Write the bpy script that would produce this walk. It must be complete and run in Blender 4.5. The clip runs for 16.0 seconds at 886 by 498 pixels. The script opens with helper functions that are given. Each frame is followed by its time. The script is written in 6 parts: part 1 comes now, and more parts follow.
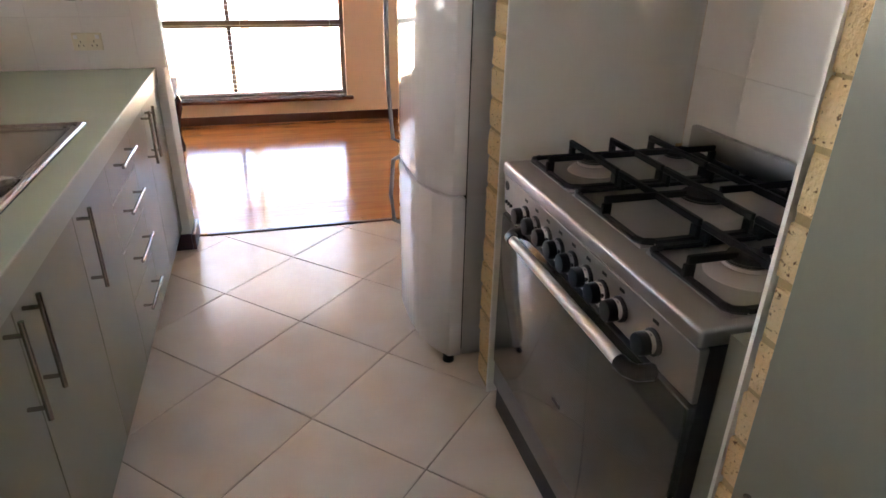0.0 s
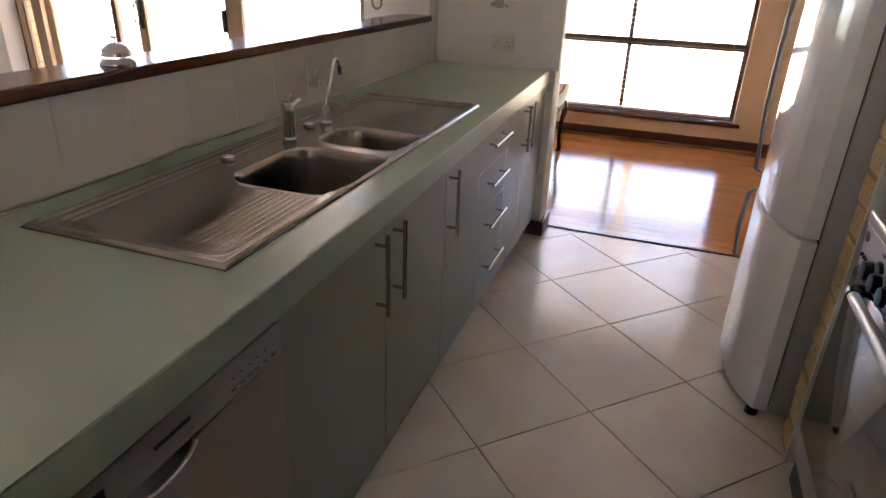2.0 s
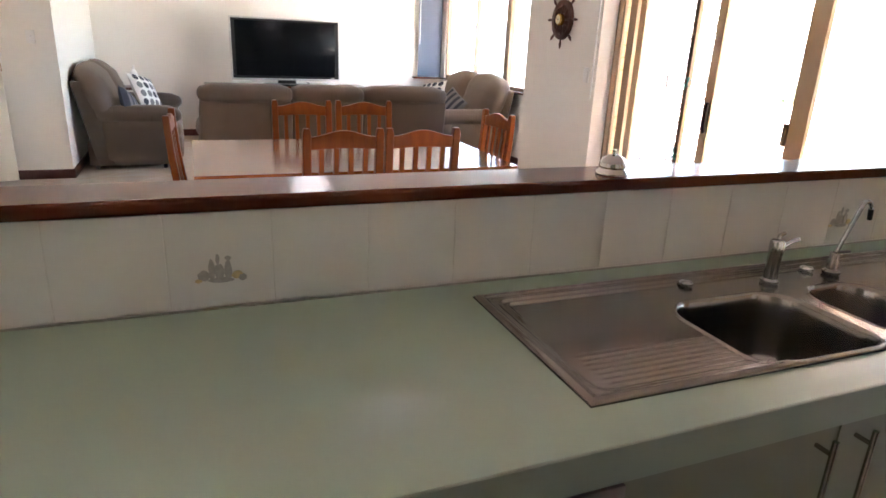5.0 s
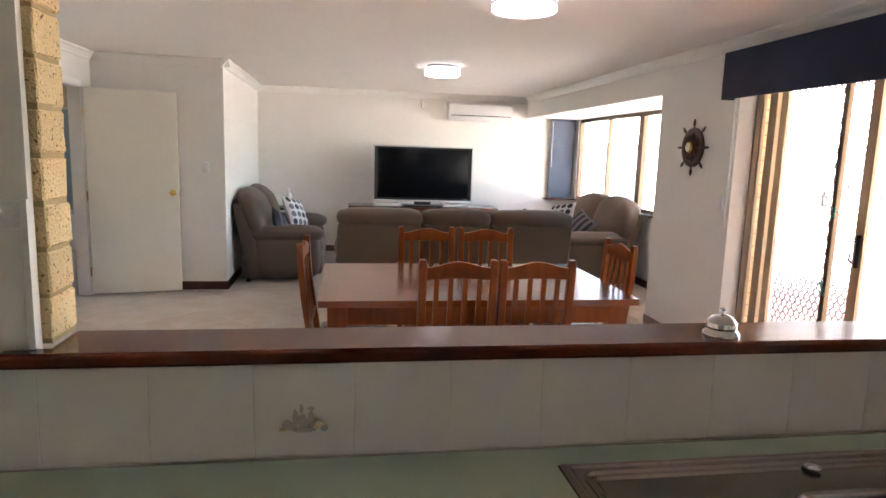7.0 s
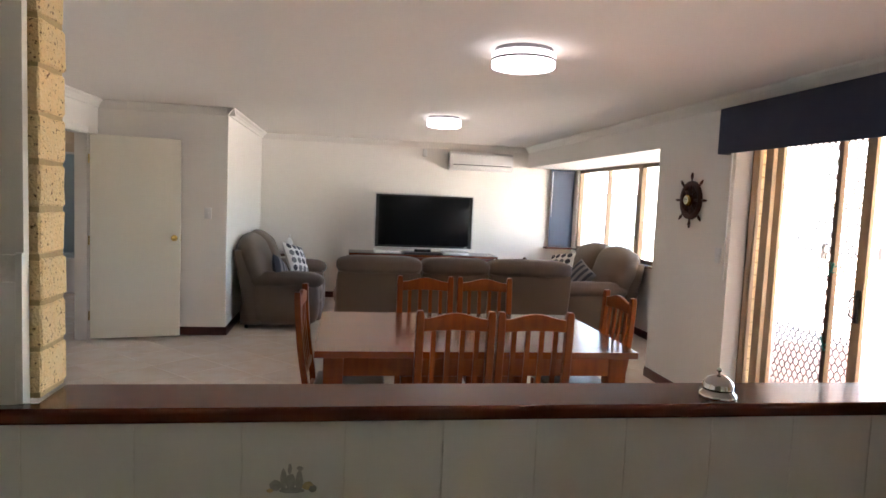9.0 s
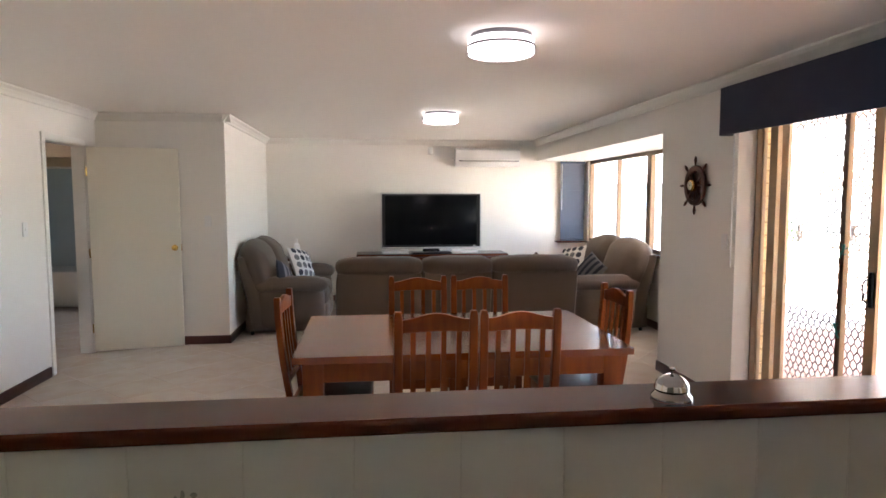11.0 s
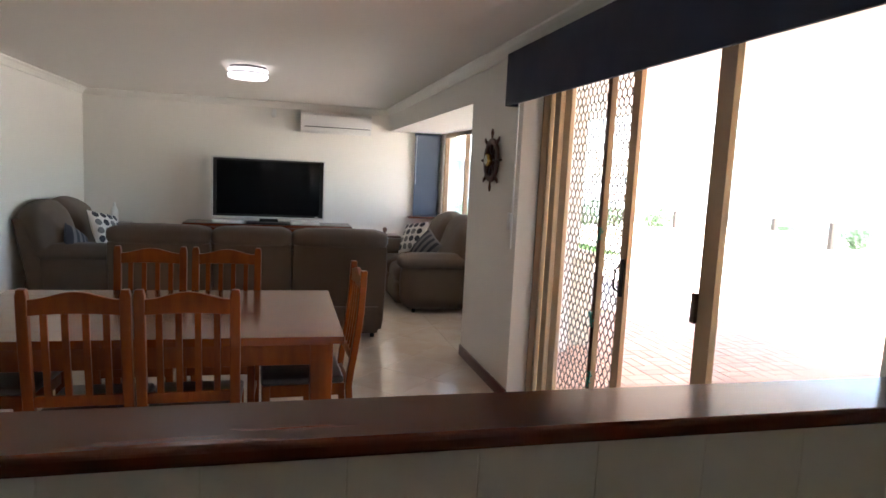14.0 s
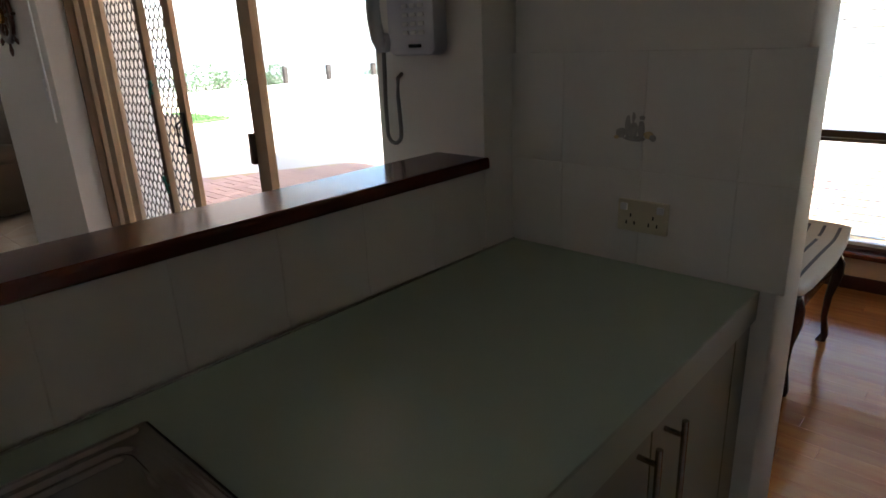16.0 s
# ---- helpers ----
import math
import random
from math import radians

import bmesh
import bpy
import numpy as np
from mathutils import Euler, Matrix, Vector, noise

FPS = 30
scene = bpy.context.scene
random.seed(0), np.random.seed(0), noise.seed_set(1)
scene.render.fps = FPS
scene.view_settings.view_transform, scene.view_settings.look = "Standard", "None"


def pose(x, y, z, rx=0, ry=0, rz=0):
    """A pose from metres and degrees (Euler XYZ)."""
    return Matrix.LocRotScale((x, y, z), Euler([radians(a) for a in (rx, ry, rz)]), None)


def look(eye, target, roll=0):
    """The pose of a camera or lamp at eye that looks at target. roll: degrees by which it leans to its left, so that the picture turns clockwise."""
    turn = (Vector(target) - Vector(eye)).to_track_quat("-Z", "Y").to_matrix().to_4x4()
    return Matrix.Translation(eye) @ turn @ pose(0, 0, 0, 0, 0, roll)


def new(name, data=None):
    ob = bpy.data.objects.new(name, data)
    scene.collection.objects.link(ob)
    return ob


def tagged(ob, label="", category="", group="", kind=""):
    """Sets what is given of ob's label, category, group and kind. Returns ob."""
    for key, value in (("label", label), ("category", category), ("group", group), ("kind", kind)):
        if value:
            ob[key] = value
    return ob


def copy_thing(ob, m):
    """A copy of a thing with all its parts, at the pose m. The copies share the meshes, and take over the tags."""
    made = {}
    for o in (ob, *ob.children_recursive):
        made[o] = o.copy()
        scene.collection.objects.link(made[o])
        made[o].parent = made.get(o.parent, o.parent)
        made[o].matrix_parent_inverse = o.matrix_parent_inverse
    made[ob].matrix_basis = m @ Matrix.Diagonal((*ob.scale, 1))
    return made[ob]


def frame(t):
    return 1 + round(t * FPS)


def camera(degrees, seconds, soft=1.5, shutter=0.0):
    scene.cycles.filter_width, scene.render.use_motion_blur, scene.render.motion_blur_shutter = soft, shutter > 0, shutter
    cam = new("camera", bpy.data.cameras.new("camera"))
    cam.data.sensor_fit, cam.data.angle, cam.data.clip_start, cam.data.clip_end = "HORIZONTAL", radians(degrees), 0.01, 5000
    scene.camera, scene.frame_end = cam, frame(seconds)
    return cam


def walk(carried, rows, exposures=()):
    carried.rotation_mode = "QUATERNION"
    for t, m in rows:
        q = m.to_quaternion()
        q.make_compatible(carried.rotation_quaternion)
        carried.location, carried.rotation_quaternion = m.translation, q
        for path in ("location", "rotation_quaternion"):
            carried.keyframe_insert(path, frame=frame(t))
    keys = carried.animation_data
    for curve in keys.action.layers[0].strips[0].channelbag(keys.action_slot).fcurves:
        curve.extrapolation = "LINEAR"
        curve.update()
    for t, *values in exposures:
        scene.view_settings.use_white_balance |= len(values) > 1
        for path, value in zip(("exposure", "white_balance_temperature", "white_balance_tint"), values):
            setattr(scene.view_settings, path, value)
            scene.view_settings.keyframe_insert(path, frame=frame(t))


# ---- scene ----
cam = camera(70.3, 16.0, soft=1.6)
PATH = [
    (0, (-0.634, -0.484, 1.395), (1.107, -0.968, 0.538), 1.1),
    (0.5, (-0.648, -0.536, 1.385), (1.147, -0.624, 0.508), 0.4),
    (1, (-0.647, -0.561, 1.374), (1.137, -0.369, 0.491), -0.1),
    (1.5, (-0.685, -0.561, 1.382), (1.081, -0.212, 0.51), 0.5),
    (2, (-0.766, -0.577, 1.382), (0.956, 0.008, 0.55), 2.2),
    (2.5, (-0.822, -0.622, 1.382), (0.775, 0.248, 0.55), 2.2),
    (3, (-0.807, -0.697, 1.38), (0.6, 0.407, 0.485), 4.9),
    (3.5, (-0.777, -0.744, 1.383), (0.465, 0.588, 0.558), 4.1),
    (4, (-0.732, -0.716, 1.384), (0.35, 0.752, 0.562), 3.5),
    (4.5, (-0.635, -0.653, 1.414), (0.228, 1.007, 0.709), 4.0),
    (5, (-0.547, -0.641, 1.435), (0.164, 1.119, 0.804), 2.6),
    (5.2, (-0.496, -0.646, 1.454), (0.116, 1.164, 0.865), 2.9),
    (7.3, (-0.439, -0.635, 1.537), (-0.14, 1.324, 1.264), 2.2),
    (7.5, (-0.437, -0.637, 1.542), (-0.148, 1.326, 1.286), 2.5),
    (8, (-0.438, -0.636, 1.545), (-0.1, 1.324, 1.33), 3.0),
    (8.5, (-0.432, -0.635, 1.551), (-0.109, 1.331, 1.376), 2.8),
    (9, (-0.429, -0.637, 1.554), (-0.118, 1.333, 1.396), 2.5),
    (9.2, (-0.431, -0.634, 1.554), (-0.128, 1.337, 1.403), 2.5),
    (11.3, (-0.122, -0.498, 1.531), (0.108, 1.481, 1.366), -0.2),
    (11.5, (-0.076, -0.469, 1.523), (0.179, 1.507, 1.357), 2.0),
    (12, (0.147, -0.367, 1.525), (0.385, 1.615, 1.397), 1.2),
    (12.5, (0.382, -0.311, 1.527), (0.352, 1.684, 1.386), 1.9),
    (13, (0.556, -0.235, 1.509), (0.602, 1.761, 1.382), 1.1),
    (13.5, (0.739, -0.2, 1.492), (0.953, 1.779, 1.302), 1.7),
    (14, (0.889, -0.262, 1.512), (1.383, 1.662, 1.277), 2.8),
    (14.5, (1.011, -0.270, 1.480), (1.739, 1.568, 1.176), 1.1),
    (15, (1.075, -0.270, 1.444), (1.960, 1.456, 0.958), -0.5),
    (15.5, (1.133, -0.303, 1.424), (2.279, 1.238, 0.866), -2.3),
    (16, (1.205, -0.342, 1.412), (2.580, 0.956, 0.772), -2.6),
]
EXPOSURES = [(0, 5.1, 6500, 21), (0.5, 4.9, 6500, 21), (1.0, 4.6, 6500, 21), (1.5, 4.45, 6500, 21), (2.0, 4.55, 6500, 21), (2.5, 4.75, 6500, 21), (3.0, 5.05, 6500, 21), (3.5, 5.45, 6500, 20), (4.0, 5.6, 6500, 19), (4.5, 5.2, 6500, 18), (5.0, 5.05, 6500, 19), (7.5, 4.4, 6500, 19), (9.0, 4.25, 6550, 18), (11.5, 4.25, 6550, 18), (12.0, 4.12, 6500, 18), (13.0, 4.2, 6500, 17), (14.0, 3.65, 6400, 14), (14.5, 2.65, 6200, 13), (15.0, 2.15, 6200, 13), (15.5, 2.2, 6200, 13), (16.0, 2.65, 6200, 13)]
walk(cam, [(t, look(e, g, r)) for t, e, g, r in PATH], EXPOSURES)


# ---- world and light ----
world = bpy.data.worlds.new("world")
scene.world = world
world.use_nodes = True
wn = world.node_tree
sky = wn.nodes.new("ShaderNodeTexSky")
sky.sky_type, sky.sun_disc = "NISHITA", False
sky.sun_elevation, sky.sun_rotation = radians(60), radians(165)
wn.links.new(sky.outputs[0], wn.nodes["Background"].inputs[0])
wn.nodes["Background"].inputs[1].default_value = 0.15
sun_data = bpy.data.lights.new("sun", "SUN")
sun_data.energy, sun_data.angle, sun_data.color = 5.0, radians(0.5), (1.0, 0.95, 0.88)
sun_lamp = new("sun", sun_data)
sun_lamp.matrix_world = look((0, 0, 0), (-0.13, 0.48, -0.87))


# ---- materials ----
def mat(name, color, rough=0.5, metal=0.0, var=0.06, scale=6.0, fine=120.0, bump=0.05, color2=None, island=0.0, obj=0.0,
        stretch=(1, 1, 1), coat=0.0, spec=0.5, sheen=0.0, pits=None):
    """A surface with variation at two scales, fine relief, and some difference from piece to piece."""
    m = bpy.data.materials.new(name)
    m.use_nodes = True
    nt = m.node_tree
    N, L = nt.nodes.new, nt.links.new
    b = nt.nodes["Principled BSDF"]
    b.inputs["Roughness"].default_value = rough
    b.inputs["Metallic"].default_value = metal
    b.inputs["Coat Weight"].default_value = coat
    b.inputs["Coat Roughness"].default_value = 0.12
    b.inputs["Specular IOR Level"].default_value = spec
    if sheen:
        b.inputs["Sheen Weight"].default_value = sheen
    tc, mp = N("ShaderNodeTexCoord"), N("ShaderNodeMapping")
    mp.inputs["Scale"].default_value = stretch
    L(tc.outputs["Object"], mp.inputs["Vector"])
    info = N("ShaderNodeObjectInfo")
    shift = N("ShaderNodeVectorMath")
    shift.operation = "ADD"
    wide = N("ShaderNodeVectorMath")
    wide.operation = "SCALE"
    wide.inputs[3].default_value = 17.0 if obj else 0.0
    comb = N("ShaderNodeCombineXYZ")
    for k in range(3):
        L(info.outputs["Random"], comb.inputs[k])
    L(comb.outputs[0], wide.inputs[0])
    L(mp.outputs[0], shift.inputs[0])
    L(wide.outputs[0], shift.inputs[1])
    n1, n2 = N("ShaderNodeTexNoise"), N("ShaderNodeTexNoise")
    n1.inputs["Scale"].default_value, n2.inputs["Scale"].default_value = scale, fine
    n1.inputs["Detail"].default_value, n2.inputs["Detail"].default_value = 5, 3
    L(shift.outputs[0], n1.inputs["Vector"])
    L(shift.outputs[0], n2.inputs["Vector"])
    mix = N("ShaderNodeMix")
    mix.data_type = "RGBA"
    mix.inputs[6].default_value = (*color, 1)
    mix.inputs[7].default_value = (*(color2 or [c * 0.8 for c in color]), 1)
    ramp = N("ShaderNodeMapRange")
    ramp.inputs[1].default_value, ramp.inputs[2].default_value = 0.3, 0.7
    L(n1.outputs["Fac"], ramp.inputs[0])
    if color2:
        L(ramp.outputs[0], mix.inputs[0])
    else:
        mix.inputs[0].default_value = 0.0
    hsv = N("ShaderNodeHueSaturation")
    add = N("ShaderNodeMath")
    add.operation = "MULTIPLY_ADD"
    L(n1.outputs["Fac"], add.inputs[0])
    add.inputs[1].default_value, add.inputs[2].default_value = var * 2, 1 - var
    add2 = N("ShaderNodeMath")
    add2.operation = "MULTIPLY_ADD"
    L(n2.outputs["Fac"], add2.inputs[0])
    add2.inputs[1].default_value = var
    L(add.outputs[0], add2.inputs[2])
    last = add2
    for amount, out in ((obj, info.outputs["Random"]), (island, N("ShaderNodeNewGeometry").outputs["Random Per Island"])):
        if amount:
            a = N("ShaderNodeMath")
            a.operation = "MULTIPLY_ADD"
            L(out, a.inputs[0])
            a.inputs[1].default_value = amount
            c = N("ShaderNodeMath")
            c.operation = "SUBTRACT"
            L(last.outputs[0], a.inputs[2])
            L(a.outputs[0], c.inputs[0])
            c.inputs[1].default_value = amount / 2
            last = c
    L(last.outputs[0], hsv.inputs["Value"])
    L(mix.outputs[2], hsv.inputs["Color"])
    L(hsv.outputs[0], b.inputs["Base Color"])
    if pits:
        n3, gate, dark = N("ShaderNodeTexNoise"), N("ShaderNodeMapRange"), N("ShaderNodeMix")
        n3.inputs["Scale"].default_value, n3.inputs["Detail"].default_value = 130.0, 2
        gate.inputs[1].default_value, gate.inputs[2].default_value = 0.615, 0.70
        dark.data_type = "RGBA"
        dark.inputs[7].default_value = (*pits, 1)
        L(shift.outputs[0], n3.inputs["Vector"])
        L(n3.outputs["Fac"], gate.inputs[0])
        L(gate.outputs[0], dark.inputs[0])
        L(hsv.outputs[0], dark.inputs[6])
        L(dark.outputs[2], b.inputs["Base Color"])
    rr = N("ShaderNodeMath")
    rr.operation = "MULTIPLY_ADD"
    L(n1.outputs["Fac"], rr.inputs[0])
    rr.inputs[1].default_value, rr.inputs[2].default_value = rough * 0.4, rough * 0.8
    L(rr.outputs[0], b.inputs["Roughness"])
    if bump:
        bp = N("ShaderNodeBump")
        bp.inputs["Strength"].default_value, bp.inputs["Distance"].default_value = bump, 0.01
        L(n2.outputs["Fac"], bp.inputs["Height"])
        L(bp.outputs[0], b.inputs["Normal"])
    return m


def glass_mat(name, tint=(0.95, 0.97, 0.97), gloss=0.6):
    m = bpy.data.materials.new(name)
    m.use_nodes = True
    nt = m.node_tree
    nt.nodes.remove(nt.nodes["Principled BSDF"])
    t, g = nt.nodes.new("ShaderNodeBsdfTransparent"), nt.nodes.new("ShaderNodeBsdfGlossy")
    t.inputs[0].default_value = (*tint, 1)
    g.inputs["Roughness"].default_value = 0.02
    lw, mx = nt.nodes.new("ShaderNodeLayerWeight"), nt.nodes.new("ShaderNodeMixShader")
    pw, f = nt.nodes.new("ShaderNodeMath"), nt.nodes.new("ShaderNodeMath")
    lw.inputs[0].default_value = 0.5
    pw.operation, f.operation = "POWER", "MULTIPLY_ADD"
    pw.inputs[1].default_value, f.inputs[1].default_value, f.inputs[2].default_value = 5.0, gloss, 0.03
    nt.links.new(lw.outputs["Facing"], pw.inputs[0])
    nt.links.new(pw.outputs[0], f.inputs[0])
    nt.links.new(f.outputs[0], mx.inputs[0])
    nt.links.new(t.outputs[0], mx.inputs[1])
    nt.links.new(g.outputs[0], mx.inputs[2])
    nt.links.new(mx.outputs[0], nt.nodes["Material Output"].inputs[0])
    return m


def sheet_mat(name, color):
    """Roof sheeting that lets part of the daylight through."""
    m = bpy.data.materials.new(name)
    m.use_nodes = True
    nt = m.node_tree
    N, L = nt.nodes.new, nt.links.new
    nt.nodes.remove(nt.nodes["Principled BSDF"])
    noise_t, ramp = N("ShaderNodeTexNoise"), N("ShaderNodeMix")
    noise_t.inputs["Scale"].default_value = 3.0
    ramp.data_type = "RGBA"
    ramp.inputs[6].default_value = (*color, 1)
    ramp.inputs[7].default_value = (*[v * 0.9 for v in color], 1)
    L(noise_t.outputs[0], ramp.inputs[0])
    d, t, mix = N("ShaderNodeBsdfDiffuse"), N("ShaderNodeBsdfTranslucent"), N("ShaderNodeMixShader")
    mix.inputs[0].default_value = 0.5
    L(ramp.outputs[2], d.inputs[0])
    L(ramp.outputs[2], t.inputs[0])
    L(d.outputs[0], mix.inputs[1])
    L(t.outputs[0], mix.inputs[2])
    L(mix.outputs[0], nt.nodes["Material Output"].inputs[0])
    return m


def glow_mat(name, color, strength):
    m = bpy.data.materials.new(name)
    m.use_nodes = True
    b = m.node_tree.nodes["Principled BSDF"]
    b.inputs["Base Color"].default_value = (0.8, 0.8, 0.8, 1)
    b.inputs["Emission Color"].default_value = (*color, 1)
    b.inputs["Emission Strength"].default_value = strength
    return m


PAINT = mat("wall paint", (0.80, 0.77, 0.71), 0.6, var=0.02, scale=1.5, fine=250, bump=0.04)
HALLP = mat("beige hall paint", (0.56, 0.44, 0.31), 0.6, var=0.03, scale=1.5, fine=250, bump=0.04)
PEACH = mat("peach wall paint", (0.72, 0.55, 0.40), 0.6, var=0.02, scale=1.5, fine=250, bump=0.04)
CEIL = mat("ceiling paint", (0.84, 0.80, 0.74), 0.8, var=0.02, scale=1.2, fine=200, bump=0.05)
TRIMW = mat("white gloss paint", (0.78, 0.76, 0.70), 0.345, var=0.02)
DOORP = mat("cream door paint", (0.74, 0.70, 0.58), 0.4, var=0.025, scale=2)
FTILE = mat("beige floor tile", (0.68, 0.615, 0.53), 0.17, var=0.05, scale=5, fine=40, bump=0.015, color2=(0.61, 0.51, 0.415), obj=0.06)
GROUT = mat("grey grout", (0.20, 0.17, 0.14), 0.9, var=0.15, scale=30)
WTILE = mat("white wall tile", (0.80, 0.775, 0.72), 0.16, var=0.03, scale=4, fine=30, bump=0.02, obj=0.03)
WGROUT = mat("wall grout", (0.67, 0.645, 0.59), 0.9, var=0.2, scale=30)
BOARD = mat("jarrah floorboard", (0.42, 0.19, 0.06), 0.13, var=0.12, scale=5, fine=60, bump=0.02, color2=(0.30, 0.11, 0.035), obj=0.25, stretch=(6, 0.6, 1), coat=0.3)
GREEN = mat("pale green laminate", (0.375, 0.455, 0.36), 0.225, var=0.03, scale=3, fine=400, bump=0.02, spec=0.33)
CAB = mat("grey green laminate", (0.200, 0.203, 0.150), 0.38, var=0.03, scale=3, fine=400, bump=0.02)
# the worktop's green darkened, so the front edge's shade is in its colour
EDGESHADE = mat("shaded green laminate edge", (0.285, 0.315, 0.245), 0.38, var=0.03, scale=3, fine=400, bump=0.02)
DARKGAP = mat("dark recess", (0.02, 0.02, 0.018), 0.8)
STEEL = mat("brushed steel", (0.31, 0.283, 0.262), 0.22, 1.0, var=0.03, scale=3, fine=90, bump=0.004)
HOBSTEEL = mat("pale brushed steel", (0.43, 0.395, 0.365), 0.345, 1.0, var=0.03, scale=3, fine=90, bump=0.003)
DWSTEEL = mat("satin steel", (0.31, 0.275, 0.255), 0.42, 1.0, var=0.03, scale=3, fine=90, bump=0.003)
CHROME = mat("chrome", (0.75, 0.75, 0.76), 0.08, 1.0, var=0.02, bump=0)
BELLM = mat("polished bell chrome", (0.58, 0.57, 0.56), 0.07, 1.0, var=0.02, bump=0)
TAPM = mat("dulled chrome", (0.50, 0.49, 0.48), 0.16, 1.0, var=0.04, bump=0)
HANDLEM = mat("satin steel bar", (0.36, 0.335, 0.315), 0.22, 1.0, var=0.03, bump=0)
WELL = mat("dull steel well", (0.30, 0.275, 0.25), 0.36, 0.8, var=0.08)
OVENSIDE = mat("dark oven side enamel", (0.05, 0.05, 0.048), 0.45, var=0.1)
IRON = mat("black cast iron", (0.010, 0.010, 0.010), 0.5, var=0.2, fine=200, bump=0.1, spec=0.2)
BLACK = mat("black plastic", (0.012, 0.012, 0.012), 0.345, var=0.1, spec=0.28)
BRICK = mat("cream brick", (0.70, 0.53, 0.29), 0.85, var=0.22, scale=45, fine=160, bump=0.6, color2=(0.62, 0.44, 0.22), obj=0.12, pits=(0.17, 0.085, 0.035))
MORTAR = mat("sand mortar", (0.42, 0.30, 0.15), 0.95, var=0.15, scale=40, bump=0.3)
LEDGE = mat("polished jarrah", (0.125, 0.030, 0.009), 0.16, var=0.08, scale=5, fine=60, bump=0.006, color2=(0.088, 0.020, 0.007), stretch=(0.4, 5, 5), coat=0.08, spec=0.4)
SKIRT = mat("dark jarrah skirting", (0.075, 0.022, 0.014), 0.345, var=0.15, scale=8, stretch=(1, 1, 6))
PINE = mat("orange stained wood", (0.20, 0.046, 0.003), 0.345, var=0.16, scale=6, fine=70, bump=0.03, color2=(0.125, 0.025, 0.002), obj=0.12, stretch=(5, 5, 0.8), coat=0.03, spec=0.22)
PINETOP = mat("orange stained tabletop", (0.185, 0.043, 0.004), 0.22, var=0.09, scale=6, fine=70, bump=0.008, color2=(0.15, 0.034, 0.004), obj=0.05, stretch=(0.8, 7, 5), coat=0.25)
LEATHER = mat("dark brown vinyl", (0.035, 0.022, 0.018), 0.35, var=0.15, scale=20, fine=200, bump=0.15)
SOFA = mat("taupe suede fabric", (0.098, 0.068, 0.046), 0.9, var=0.12, scale=5, fine=300, bump=0.25, sheen=0.1)
NAVY = mat("navy blind fabric", (0.018, 0.022, 0.045), 0.8, var=0.08, scale=6, fine=400, bump=0.1)
SLATBLUE = mat("dark blue slat", (0.06, 0.085, 0.13), 0.5, var=0.05)
WHITEPL = mat("white plastic", (0.76, 0.76, 0.74), 0.35, var=0.02)
CREAMPL = mat("cream plastic", (0.70, 0.65, 0.48), 0.35, var=0.02)
GREYPL = mat("pale grey plastic", (0.62, 0.62, 0.66), 0.35, var=0.02)
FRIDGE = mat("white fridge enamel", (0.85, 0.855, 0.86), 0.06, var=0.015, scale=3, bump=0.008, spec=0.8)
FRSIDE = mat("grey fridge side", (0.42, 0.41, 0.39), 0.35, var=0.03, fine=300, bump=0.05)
SCREEN = mat("dark television glass", (0.005, 0.005, 0.006), 0.2, var=0.02, bump=0, spec=0.12)
SILVER = mat("silver plastic", (0.62, 0.61, 0.58), 0.345, 0.3, var=0.03)
BAYALU = mat("brown bay aluminium", (0.21, 0.135, 0.08), 0.4, 0.3, var=0.05)
ALU = mat("bronze aluminium", (0.40, 0.28, 0.175), 0.4, 0.3, var=0.05)
ALUDK = mat("dark bronze aluminium", (0.13, 0.08, 0.05), 0.4, 0.3, var=0.05)
BRASS = mat("brass", (0.75, 0.50, 0.16), 0.18, 1.0, var=0.04, bump=0)
WHEELW = mat("dark varnished wood", (0.07, 0.022, 0.012), 0.345, var=0.15)
MESHM = mat("grey diamond grille", (0.22, 0.20, 0.18), 0.5, 0.2, var=0.05)
PAVER = mat("red brick paver", (0.48, 0.30, 0.23), 0.85, var=0.12, scale=3, fine=60, bump=0.2, obj=0.25, island=0.25)
GROUND = mat("sandy ground", (0.57, 0.50, 0.42), 0.95, var=0.2, scale=1.5, fine=30, bump=0.2)
GRASSM = mat("lawn", (0.07, 0.14, 0.035), 0.8, var=0.3, scale=6, island=0.4)
LEAFM = mat("shrub leaf", (0.06, 0.11, 0.045), 0.6, var=0.2, island=0.5)
FENCEM = mat("pale steel fencing", (0.66, 0.70, 0.68), 0.5, var=0.05, scale=2)
SHEDM = mat("grey blue steel cladding", (0.16, 0.21, 0.25), 0.5, var=0.05, scale=2)
LIME = mat("limestone block", (0.62, 0.56, 0.44), 0.9, var=0.15, scale=8, bump=0.3, obj=0.1)
POSTM = mat("dark treated timber", (0.06, 0.045, 0.035), 0.85, var=0.2)
ROOFM = mat("cream patio sheeting", (0.70, 0.66, 0.56), 0.6, var=0.04)
SLATW = mat("white venetian slat", (0.75, 0.74, 0.70), 0.4, var=0.03)
STRIPE = mat("pale striped seat fabric", (0.55, 0.54, 0.50), 0.85, var=0.1, fine=300, bump=0.15)
STRIPED = mat("dark stripe fabric", (0.10, 0.10, 0.13), 0.85, var=0.1)
DKWOOD = mat("dark mahogany", (0.05, 0.018, 0.012), 0.22, var=0.15, scale=8)
CUSHW = mat("white cushion fabric", (0.68, 0.66, 0.62), 0.9, var=0.04, fine=300, bump=0.2)
CUSHB = mat("charcoal cushion fabric", (0.03, 0.032, 0.045), 0.9, var=0.08, fine=300, bump=0.2)
